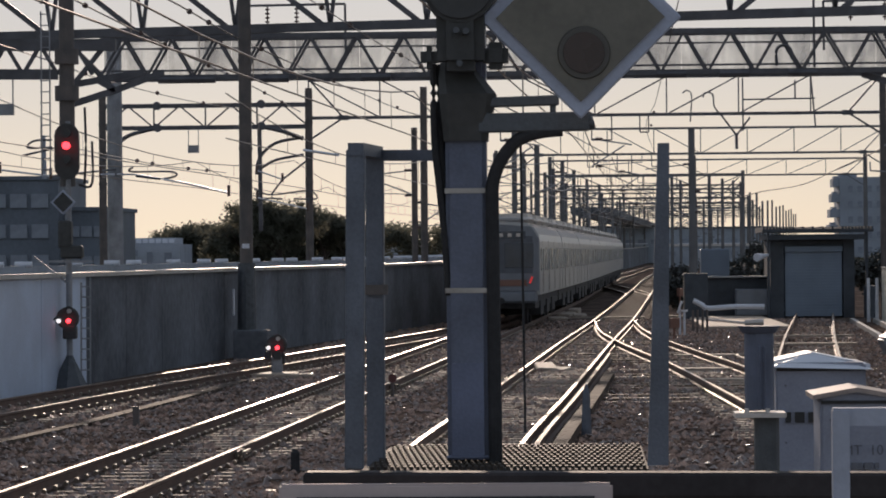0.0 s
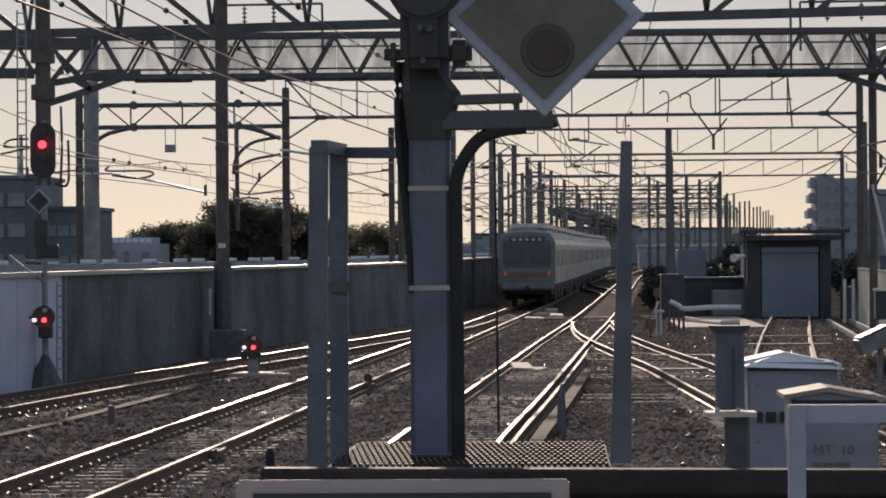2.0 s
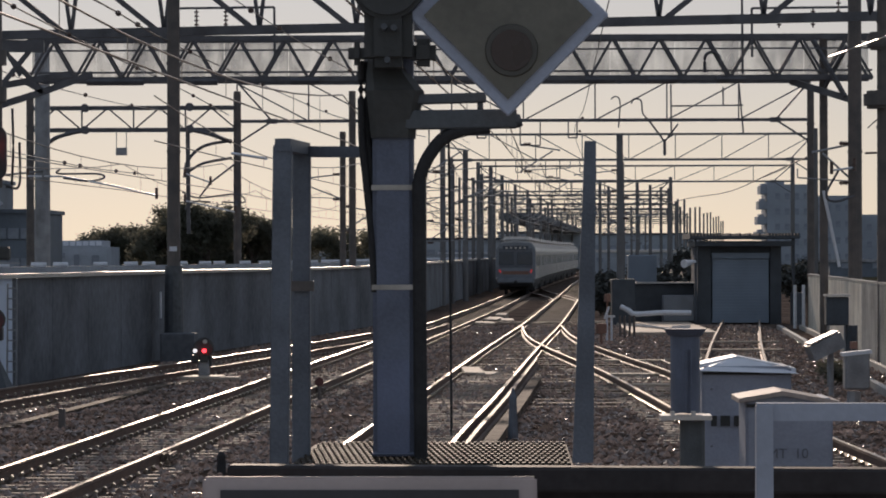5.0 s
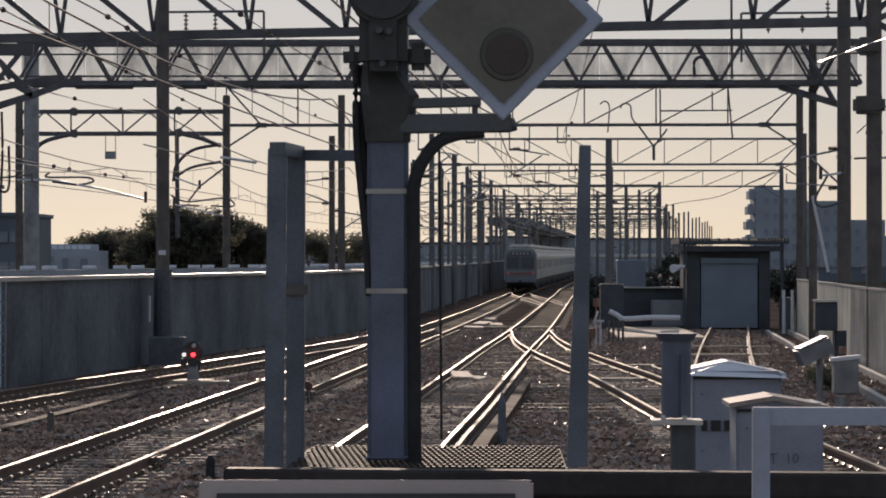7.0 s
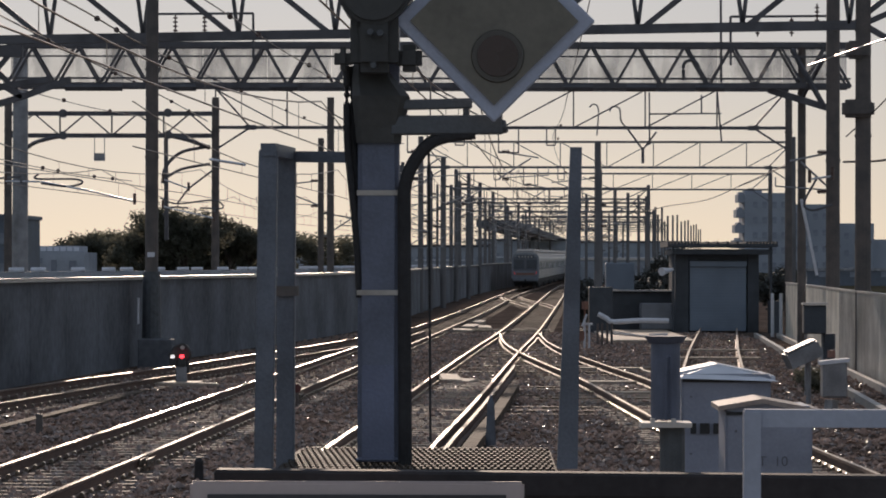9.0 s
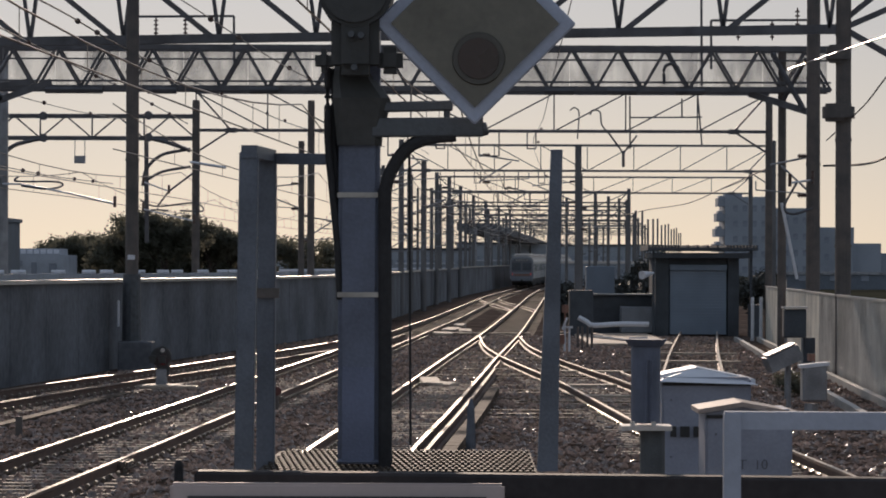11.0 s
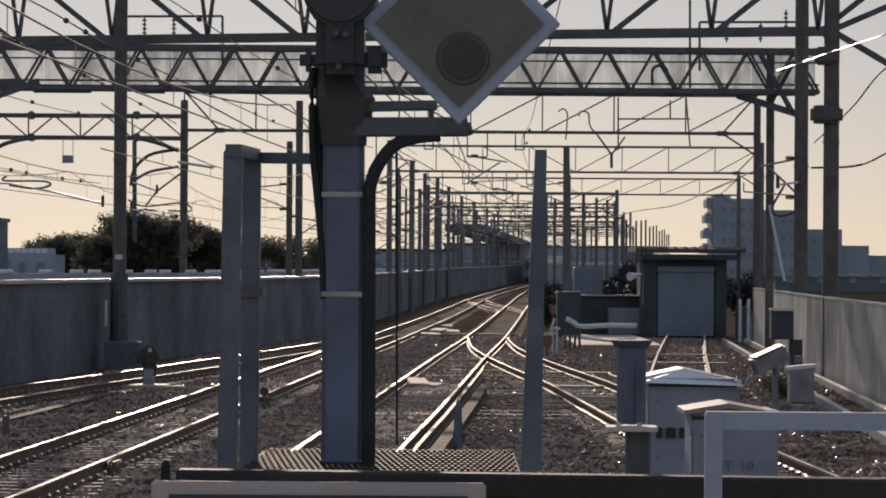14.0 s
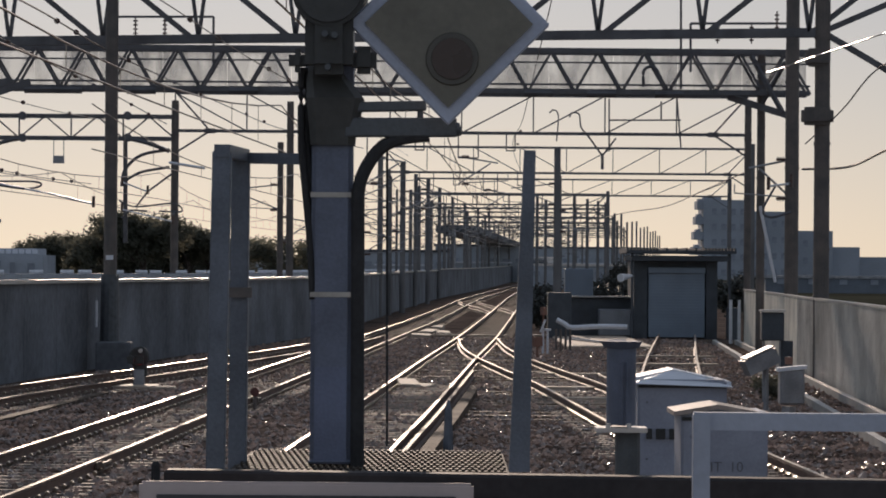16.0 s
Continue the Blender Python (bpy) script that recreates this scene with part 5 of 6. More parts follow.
# ---- platform end: deck, posts, signal column ----
DZ = 2.106
deck = thing("steel_deck", (0, 0, 0), "small checkered steel deck round the signal column", "deck")
x0, x1, y0, y1 = -0.417, 0.132, 6.19, 6.94
x2 = -0.409
bm = B()
f = bm.faces.new([bm.verts.new(v) for v in ((x0, y0, DZ - 0.01), (x1, y0, DZ - 0.01), (x1, y1, DZ - 0.01), (x2, y1, DZ - 0.01))])
g = bmesh.ops.extrude_face_region(bm, geom=[f])["geom"]
bmesh.ops.translate(bm, vec=(0, 0, -0.02), verts=[v for v in g if isinstance(v, bmesh.types.BMVert)])
part("plate", bm, DECK, deck)
bm = B()
for j in range(11):
    y = y0 + 0.03 + (y1 - y0 - 0.06) * j / 10
    left = x0 + (x2 - x0) * (y - y0) / (y1 - y0)
    for i in range(46):
        x = x1 - 0.008 - 0.0125 * (i + 0.5 * (j % 2))
        if x > left + 0.01:
            box(bm, (x, y, DZ - 0.007), (0.0065, 0.035, 0.008))
part("tread_studs", bm, GRATE, deck, "raised treads in a lighter sun-glint tone", kind="stuff")
x0 = x0 + 0.06
for x in (x0 + 0.03, x1 - 0.03):
    for y in (y0 + 0.03, y1 - 0.03):
        bm = B()
        bar(bm, (x, y, -0.24), (x, y, DZ - 0.03), 0.05)
        part("leg", bm, GALV, deck)

col = thing("signal_column", (0, 0, 0), "blue-grey steel column with a diamond lamp sign", "railway signal")
cx, cy = -0.22, 6.4
bm = B()
w = 0.081
box(bm, (cx, cy, (DZ + 3.2) / 2 - 0.0), (w, w, 3.2 - DZ + 0.0))
soften(bm, 0.008, 2)
part("post", bm, BLUEGREY, col)
bm = B()
box(bm, (cx, cy, DZ + 0.004), (0.088, 0.088, 0.008))
soften(bm, 0.004)
part("base_plate", bm, BLUEGREY, col)
bm = B()
box(bm, (-0.220, 6.359, 2.202), (0.064, 0.002, 0.19))
part("paint_patch", bm, CABPATCH, col, "lighter repainted patch")
for z in (2.637, 2.44):
    bm = B()
    rod(bm, (cx, cy, z - 0.005), (cx, cy, z + 0.005), w * 0.74, None, 4)
    bmesh.ops.rotate(bm, cent=(cx, cy, z), matrix=Matrix.Rotation(radians(45), 3, "Z"), verts=bm.verts[:])
    part("strap", bm, STRAP, col, "steel cable strap")
bm = B()
rod(bm, (-0.166, 6.360, 2.099), (-0.169, 6.360, 2.649), 0.0135, None, 12)
tube(bm, bend([(-0.169, 6.360, 2.638), (-0.162, 6.360, 2.671), (-0.145, 6.360, 2.705), (-0.118, 6.360, 2.735), (-0.079, 6.360, 2.750), (-0.029, 6.360, 2.756)]), 0.0135, 10)
part("conduit", bm, BLACK, col, "black bent cable conduit")
bm = B()
for k in range(3):
    tube(bm, bend([Vector(q) + Vector((0.0105 * k, 0.012 * k, 0)) for q in ((-0.283, 6.370, 2.888), (-0.282, 6.370, 2.743), (-0.274, 6.370, 2.654), (-0.263, 6.370, 2.542), (-0.257, 6.370, 2.430))]), 0.007, 8)
part("cables", bm, BLACK, col, "black cables strapped to the column")
bm = B()
box(bm, (-0.2255, 6.310, 2.935), (0.094, 0.1, 0.13))
soften(bm, 0.02, 2)
part("lamp_housing", bm, HEADBLACK, col, "black lamp housing")
bm = B()
rod(bm, (-0.226, 6.250, 3.035), (-0.226, 6.450, 3.035), 0.073, None, 28)
soften(bm, 0.008, 2)
part("lamp_drum", bm, HEADBLACK, col, "round black lamp drum")
for x, w_, z, h_ in ((-0.288, 0.034, 2.899, 0.045), (-0.158, 0.05, 2.9, 0.052)):
    bm = B()
    box(bm, (x, 6.320, z), (w_, 0.06, h_))
    soften(bm, 0.012, 2)
    part("hinge_block", bm, HEADBLACK, col)
# Flared neck; its black also holds the shade on the column's upper end.
bm = B()
rings = []
for x, hw, z in ((-0.236, 0.032, 2.90), (-0.230, 0.042, 2.865), (-0.2155, 0.0565, 2.828), (-0.2165, 0.0535, 2.805), (-0.22, 0.046, 2.765), (-0.22, 0.0435, 2.735)):
    rings.append([bm.verts.new((x + hw * u, 6.392 + hw * v, z)) for u, v in ((-1, -0.7), (-0.7, -1), (0.7, -1), (1, -0.7), (1, 0.7), (0.7, 1), (-0.7, 1), (-1, 0.7))])
for p, q in zip(rings, rings[1:]):
    for k in range(8):
        bm.faces.new((p[k], p[(k + 1) % 8], q[(k + 1) % 8], q[k]))
bm.faces.new(rings[0])
bm.faces.new(rings[-1])
part("neck", bm, HEADBLACK, col, "dark flared neck, also the shaded column top")
bm = B()
for q in ((-0.232, 6.230, 2.946), (-0.213, 6.230, 2.944), (-0.226, 6.230, 2.882)):
    rod(bm, q, Vector(q) + Vector((0, 0.03, 0)), 0.0065, None, 8)
part("bolt", bm, ARMDARK, col)
bm = B()
bar(bm, (-0.196, 6.360, 2.770), (0.025, 6.360, 2.772), 0.03, 0.038)
bar(bm, (-0.196, 6.360, 2.810), (-0.035, 6.360, 2.814), 0.025, 0.02)
rod(bm, (0.016, 6.360, 2.765), (0.034, 6.360, 2.770), 0.014, None, 10)
bar(bm, (-0.047, 6.360, 2.812), (-0.047, 6.360, 2.771), 0.012)
soften(bm, 0.003)
part("arm", bm, ARMDARK, col, "steel sign arm")
dc = Vector((0.008, 6.300, 2.971))
sd = 0.2795
bm = B()
box(bm, dc, (sd, 0.02, sd), pose(0, 0, 0, 0, 45, 0))
soften(bm, 0.003)
dia = part("diamond_border", bm, BORDER, col, "pale blue-white diamond border")
bm = B()
box(bm, dc + Vector((0, -0.012, 0)), (sd - 0.047, 0.012, sd - 0.047), pose(0, 0, 0, 0, 45, 0))
part("diamond_face", bm, SIGNFACE, dia, "dark dusty sign face")
bm = B()
q = Vector((0.015, 6.275, 2.902))
rod(bm, q, q + Vector((0, 0.02, 0)), 0.05, 0.056, 28)
part("lens_ring", bm, RINGFACE, dia)
bm = B()
rod(bm, q - Vector((0, 0.004, 0)), q + Vector((0, 0.01, 0)), 0.04, 0.042, 28)
part("lens", bm, LENS, dia, "dark unlit lens")


frame_l = thing("signal_support", (0, 0, 0), "grey-blue upright steel frame beside the column", "frame", "platform end frames")
for pts in (((-0.423, 6.150, 2.714), (-0.431, 6.150, 2.102), 0.032), ((-0.409, 6.500, 2.722), (-0.411, 6.500, 2.080), 0.043)):
    bm = B()
    p, q, w_ = pts
    bar(bm, (p[0], p[1], p[2]), (q[0], q[1], q[2] - 0.0), w_, 0.036)
    soften(bm, 0.003)
    part("upright", bm, POSTGREY, frame_l)
bm = B()
bar(bm, (-0.422, 6.130, 2.714), (-0.408, 6.520, 2.719), 0.03, 0.024)
bar(bm, (-0.411, 6.500, 2.713), (-0.255, 6.450, 2.710), 0.02, 0.022)
part("top_bar", bm, POSTGREY, frame_l)
bm = B()
box(bm, (-0.408, 6.470, 2.442), (0.05, 0.012, 0.02))
part("clip", bm, POLE, frame_l)
bm = B()
p, q = Vector((0.166, 6.200, 2.722)), Vector((0.150, 6.200, 2.103))
for a, b, wa, wb in ((p, q, 0.022, 0.040),):
    vs = [bm.verts.new((c.x + s * w_ / 2, c.y + o, c.z)) for c, w_ in ((a, wa), (b, wb)) for s, o in ((-1, 0), (1, 0), (1, 0.03), (-1, 0.03))]
    for f in ((0, 1, 5, 4), (1, 2, 6, 5), (2, 3, 7, 6), (3, 0, 4, 7), (3, 2, 1, 0), (4, 5, 6, 7)):
        bm.faces.new([vs[k] for k in f])
soften(bm, 0.003)
frame_r = thing("leaning_post", (0, 0, 0), "slightly leaning grey steel post beside the deck", "post", "platform end frames")
part("upright", bm, POSTGREY, frame_r)
bm = B()
box(bm, (0.147, 6.22, DZ - 0.03), (0.07, 0.07, 0.012))
part("foot", bm, POSTGREY, frame_r)

# platform fence with its plate and white pipe
fence = thing("platform_railing", (0, 0, 0), "dark steel platform railing with square rails", "railing")
bm = B()
bar(bm, (-0.396, 4.620, 2.184), (0.907, 4.620, 2.175), 0.05, 0.036)
soften(bm, 0.004)
part("top_rail", bm, BARBLACK, fence, "black top rail with a worn edge")
bm = B()
bar(bm, (-0.397, 4.640, 2.144), (0.911, 4.640, 2.142), 0.03, 0.06)
part("lower_rail", bm, BARBLACK, fence)
for k in range(4):
    bm = B()
    x = -0.395 + 0.42 * k
    bar(bm, (x, 4.68, 1.1), (x, 4.68, 2.175), 0.035)
    part("post", bm, BARBLACK, fence)
plate = thing("notice_board", (0, 0, 0), "cream framed notice board fixed to the dark railing", "notice board")
bm = B()
a, b = Vector((-0.417, 4.450, 2.196)), Vector((0.045, 4.450, 2.196))
bm2 = B()
box(bm, ((a.x + b.x) / 2, 4.45, a.z - 0.16), (b.x - a.x, 0.012, 0.32))
soften(bm, 0.004, 2)
part("board", bm, CREAM, plate)
box(bm2, ((a.x + b.x) / 2, 4.442, a.z - 0.178), (b.x - a.x - 0.05, 0.006, 0.32))
part("dark_sheet", bm2, DARKPANEL, plate)
for x in (a.x + 0.05, b.x - 0.05):
    bm = B()
    box(bm, (x, 4.53, a.z - 0.06), (0.03, 0.15, 0.03))
    part("bracket", bm, BARBLACK, plate)
pipe = thing("white_handrail", (0, 0, 0), "white square-tube handrail corner of the platform", "handrail")
bm = B()
bar(bm, (0.344, 4.400, 2.287), (0.863, 4.400, 2.286), 0.024, 0.024)
part("top_tube", bm, HANDRAIL, pipe)
bm = B()
p = Vector((0.360, 4.395, 2.296))
bar(bm, (p.x - 0.006, p.y, 1.1), (p.x - 0.006, p.y, p.z), 0.023, 0.024)
part("upright", bm, HANDRAIL, pipe)
bm = B()
box(bm, (0, -12, 0.43), (7.4, 34.6, 1.34))
plat = solid("platform", bm, PLATFORM, "grey concrete station platform", "platform", kind="structure")


# ---- buildings ----
def grid_windows(parent, x0, x1, y, z0, z1, nx, nz, w, h, material):
    bm = B()
    box(bm, (0, 0, 0), (w, 0.2, h))
    me = mesh("window", bm, material)
    for i in range(nx):
        for k in range(nz):
            ob = new("window", me)
            ob.parent = parent
            ob.location = (x0 + (x1 - x0) * (i + 0.5) / nx, y - 0.05, z0 + (z1 - z0) * (k + 0.5) / nz)


def apartment():
    y = 610.0
    t = thing("apartment_building", (0, 0, 0), "distant grey-blue apartment block with stepped balconies", "building")
    def mass(xa, xb, ztop, yy=y, deep=14):
        bm = B()
        box(bm, ((xa + xb) / 2, yy + deep / 2, ztop / 2 - 2), (xb - xa, deep, ztop + 4))
        part("wall", bm, TOWER, t)
    mass(49.364, 58.032, 16.236)
    mass(58.032, 66.165, 14.164, y + 3)
    mass(65.416, 74.512, 10.585, y + 6)
    mass(74.512, 80.077, 7.541, y + 9)
    mass(80.077, 91.635, 5.683, y + 12)
    top = 16.236
    for k in range(5):
        bm = B()
        z = top - 1.0 - 2.9 * k
        box(bm, (49.0 - 0.28 * k, y + 4, z), (1.8, 7, 1.5))
        part("balcony", bm, TOWER, t)
        bm = B()
        box(bm, (48.829 - 0.22 * k, y + 3.2, z + 0.9), (0.9, 4, 0.6))
        part("lit_parapet", bm, TOWER, t)
    bm = B()
    box(bm, (51.184, y + 5, top + 0.3), (3.4, 4, 0.7))
    part("roof_house", bm, TOWER, t)
    grid_windows(t, 50.434, 57.604, y, 1, top - 0.8, 4, 5, 0.9, 1.2, TOWERDARK)
    grid_windows(t, 58.46, 65.737, y + 3, 1, 14.164 - 0.8, 4, 4, 0.9, 1.2, TOWERDARK)
    grid_windows(t, 66.379, 74.084, y + 6, 0, 10.585 - 0.8, 4, 3, 0.9, 1.2, TOWERDARK)


apartment()


def office():
    y = 210.0
    t = thing("office_building", (0, 0, 0), "dark multi-storey building with flat roof behind the wall", "building")
    a, b, c = -47.651, -34.045, -30.916
    z1, z2 = 7.604, 5.567
    for xa, xb, z, yy in ((a, b, z1, y), (b, c, z2, y + 2)):
        bm = B()
        box(bm, ((xa + xb) / 2, yy + 6, z / 2 - 0.1), (xb - xa, 12, z + 0.3))
        part("wall", bm, OFFICEDARK, t)
        bm = B()
        box(bm, ((xa + xb) / 2, yy + 6, z + 0.1), (xb - xa + 0.3, 12.3, 0.25))
        part("roof", bm, OFFICEDARK, t)
    grid_windows(t, a + 0.5, b - 0.5, y, 1.2, z1 - 0.4, 9, 3, 1.1, 0.9, TOWERDARK)
    grid_windows(t, b + 0.3, c - 0.3, y + 2, 1.2, z2 - 0.4, 3, 2, 0.7, 0.7, TOWERDARK)
    bm = B()
    rod(bm, (-34.607, 208, z1), (-34.607, 208, 10.408), 0.16, 0.1, 8)
    part("flue", bm, TOWER, t, "pale roof mast")


office()


def house():
    y = 240.0
    t = thing("flat_roof_house", (0, 0, 0), "small pale flat-roofed house with a roof railing", "house")
    a, b = -36.524, -29.806
    z = 3.34
    bm = B()
    box(bm, ((a + b) / 2, y + 4, z / 2 - 0.1), (b - a, 8, z + 0.3))
    part("wall", bm, HOUSE, t)
    bm = B()
    box(bm, (-32.185, y + 4.4, z + 0.26), (3.57, 5, 0.55))
    part("parapet", bm, HOUSE, t)
    for k in range(7):
        bm = B()
        box(bm, (-33.631 + k * 0.5, y + 1.86, z + 0.3), (0.4, 0.05, 0.32))
        part("roof_rail_panel", bm, WHITE, t)
    for wx, wz, w_, h_ in ((-30.655, 2.434, 0.55, 0.65), (-32.058, 2.319, 0.4, 1.0), (-35.332, 2.263, 0.35, 0.8), (-33.12, 2.752, 0.4, 0.4)):
        bm = B()
        box(bm, (wx, y - 0.04, wz), (w_, 0.2, h_))
        part("window", bm, TOWERDARK, t)
    bm = B()
    box(bm, (-35.885, y + 3, z + 0.2), (1.6, 4, 0.5))
    part("stair_head", bm, HOUSE, t)


house()


def station_roof():
    t = thing("station_canopy", (0, 0, 0), "far station canopy with a long sloping dark roof", "canopy")
    bm = B()
    a, b = Vector((1.526, 420.000, 7.916)), Vector((12.575, 560.000, 6.370))
    bar(bm, a, b, 5.0, 0.9)
    part("roof", bm, SHEDWALL, t)
    for k in range(6):
        p = a.lerp(b, k / 5)
        bm = B()
        rod(bm, p, (p.x, p.y, rise(p.y) - 0.2), 0.15, None, 8)
        part("column", bm, GALV, t)


station_roof()


def station_building():
    t = thing("station_building", (0, 0, 0), "far grey station buildings with strips of windows", "building")
    for xa, xb, y, z in ((-11.849, 0.519, 470, 5.112), (-1.25, 13.346, 520, 6.413), (15.399, 36.45, 600, 6.721)):
        bm = B()
        box(bm, ((xa + xb) / 2, y + 5, z / 2), (xb - xa, 10, z))
        part("wall", bm, OFFICE, t)
        bm = B()
        box(bm, ((xa + xb) / 2, y + 5, z + 0.15), (xb - xa + 0.5, 10.6, 0.35))
        part("roof", bm, SHEDWALL, t)
        grid_windows(t, xa, xb, y, rise(y) + 1.2, z - 0.3, 7, 1, 1.2, 0.7, TOWERDARK)
        bm = B()
        box(bm, ((xa + xb) / 2, y - 0.15, z * 0.45 + 0.9), ((xb - xa) * 0.7, 0.3, 0.18))
        part("canopy_edge", bm, WHITE, t, "bright canopy edge")


station_building()


# ---- trees and far belts ----
def leaf_clump():
    """One spray of small leaves, shared by the crowns."""
    rng = np.random.default_rng(2)
    v, f = [], []
    for k in range(42):
        c = rng.normal(0, 0.42, 3)
        n = rng.normal(0, 1, 3)
        n /= np.linalg.norm(n)
        u = np.cross(n, rng.normal(0, 1, 3))
        u /= np.linalg.norm(u)
        w = np.cross(n, u)
        s = rng.uniform(0.10, 0.2)
        i = len(v)
        v += [tuple(c + u * s * 1.6), tuple(c + w * s), tuple(c - u * s * 1.6), tuple(c - w * s)]
        f.append((i, i + 1, i + 2, i + 3))
    return np.array(v), f


CLUMP = leaf_clump()


def tree(x, y, base, height, spread, seed, label, clumps=120, size=1.0, leaf=None):
    rng = np.random.default_rng(seed)
    t = thing("tree", (x, y, base), label, "tree", "trees behind the wall")
    bm = B()
    rod(bm, (0, 0, 0), (0.1, 0, height * 0.55), 0.028 * height, 0.014 * height, 8)
    for k in range(6):
        a = rng.uniform(0, 6.28)
        z = height * rng.uniform(0.3, 0.55)
        rod(bm, (0.05, 0, z), (math.cos(a) * spread * 0.6, math.sin(a) * spread * 0.6, z + height * 0.28), 0.012 * height, 0.004 * height, 6)
    part("trunk", bm, BARK, t)
    lobes = [(rng.uniform(-0.7, 0.7) * spread, rng.uniform(-0.5, 0.5) * spread, height * rng.uniform(0.35, 0.82), spread * rng.uniform(0.28, 0.5)) for _ in range(11)]
    vs, fs = [], []
    n = 0
    for k in range(clumps):
        lx, ly, lz, lr = lobes[k % len(lobes)]
        d = rng.normal(0, 1, 3)
        d *= lr * rng.uniform(0.45, 1.05) / np.linalg.norm(d)
        s = size * rng.uniform(0.7, 1.4)
        a = rng.uniform(0, 6.28)
        r = np.array([[math.cos(a), -math.sin(a), 0], [math.sin(a), math.cos(a), 0], [0, 0, 1]])
        vs.append(CLUMP[0] @ r.T * s + np.array((lx + d[0], ly + d[1], lz + d[2] * 0.8)))
        fs += [tuple(i + n for i in q) for q in CLUMP[1]]
        n += len(CLUMP[0])
    leaf = leaf or LEAF
    me = bpy.data.meshes.new("crown")
    me.from_pydata(np.concatenate(vs).tolist(), [], fs)
    me.materials.append(leaf)
    ob = new("crown", me)
    ob.parent = t
    return t


for k, (x, y, ztop, spread, lab) in enumerate((
        (-26.619, 255, 5.744, 3.0, "dark leafy tree against the evening sky"),
        (-23.228, 250, 6.358, 3.4, "tall dark rounded tree against the sky"),
        (-25.73, 262, 6.187, 3.0, "dark leafy tree behind the wall"),
        (-20.467, 258, 5.495, 2.3, "dark green tree behind the wall"),
        (-19.248, 265, 4.861, 2.2, "low dark green tree behind the wall"),
        (-23.181, 270, 4.938, 2.6, "low dark green tree behind the wall"),
        (-32.596, 275, 5.065, 2.8, "low greenish tree behind the wall"),
        (-35.798, 285, 4.824, 2.6, "low greenish tree behind the wall"),
        (-31.208, 280, 4.846, 2.4, "low dark tree behind the wall"))):
    tree(x, y, -0.24, (ztop + 0.3) * 1.12, spread * 1.08, 20 + k, lab, 400, 0.52)
for k, (x, y, h) in enumerate(((17.067, 300, 4.02), (18.126, 290, 3.829), (5.876, 190, 1.818), (4.692, 150, 1.172))):
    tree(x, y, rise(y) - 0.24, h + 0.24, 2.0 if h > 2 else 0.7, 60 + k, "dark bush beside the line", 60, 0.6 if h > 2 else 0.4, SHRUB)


for k in range(9):
    y = 185 + 12 * k
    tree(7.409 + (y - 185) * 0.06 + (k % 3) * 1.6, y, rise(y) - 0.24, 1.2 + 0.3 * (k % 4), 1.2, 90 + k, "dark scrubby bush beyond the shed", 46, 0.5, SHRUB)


for k, (x, y, h) in enumerate(((15.728, 175, 2.3), (18.325, 200, 2.6), (21.09, 225, 2.7), (21.317, 240, 2.5))):
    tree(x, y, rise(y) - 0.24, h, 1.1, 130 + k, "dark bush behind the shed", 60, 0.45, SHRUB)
for k, (x, y) in enumerate(((6.818, 67.005, 0.000)[:2], (7.321, 70.737, 0.000)[:2], (7.355, 74.088, 0.000)[:2])):
    tree(x, y, -0.2, 0.4, 0.3, 150 + k, "small green weed beside the fence kerb", 14, 0.16)
for k, (c, sz) in enumerate((((3.25, 104.000, 0.72), (0.07, 0.1, 0.42)), ((3.40, 104.000, 0.60), (0.2, 0.12, 0.07)), ((2.95, 100.000, 0.30), (0.28, 0.2, 0.3)), ((3.764, 120.000, 1.0), (0.16, 0.2, 0.3)))):
    bm = B()
    box(bm, (c[0], c[1], max(c[2], -0.1)), sz, pose(0, 0, 0, 0, 20 if k == 0 else 0, 10 * k))
    rod(bm, (c[0], c[1] + 0.05, -0.24), (c[0], c[1] + 0.05, max(c[2], -0.1)), 0.04, None, 6)
    solid("point_lever", bm, WHITE if k < 2 else BAND, "white point lever and fittings beside the track" if k < 2 else "rusty brown point fitting on a post", "point lever", "point levers")


def belt(y, x0, x1, hi, seed, label, size=2.6, thick=0.9):
    """A far wood as one uneven mass of leaf clumps."""
    rng = np.random.default_rng(seed)
    vs, fs, n = [], [], 0
    for k in range(int((x1 - x0) / thick)):
        x = x0 + (x1 - x0) * rng.random()
        top = hi * (0.75 + 0.25 * math.sin(x * 0.13 + seed) * math.sin(x * 0.05)) * rng.uniform(0.2, 1.0)
        vs.append(CLUMP[0] * size + np.array((x, y + rng.uniform(-4, 4), top)))
        fs += [tuple(i + n for i in q) for q in CLUMP[1]]
        n += len(CLUMP[0])
    me = bpy.data.meshes.new("far_woods")
    me.from_pydata(np.concatenate(vs).tolist(), [], fs)
    me.materials.append(LEAF)
    tagged(new("far_woods", me), label, "woods", kind="stuff")


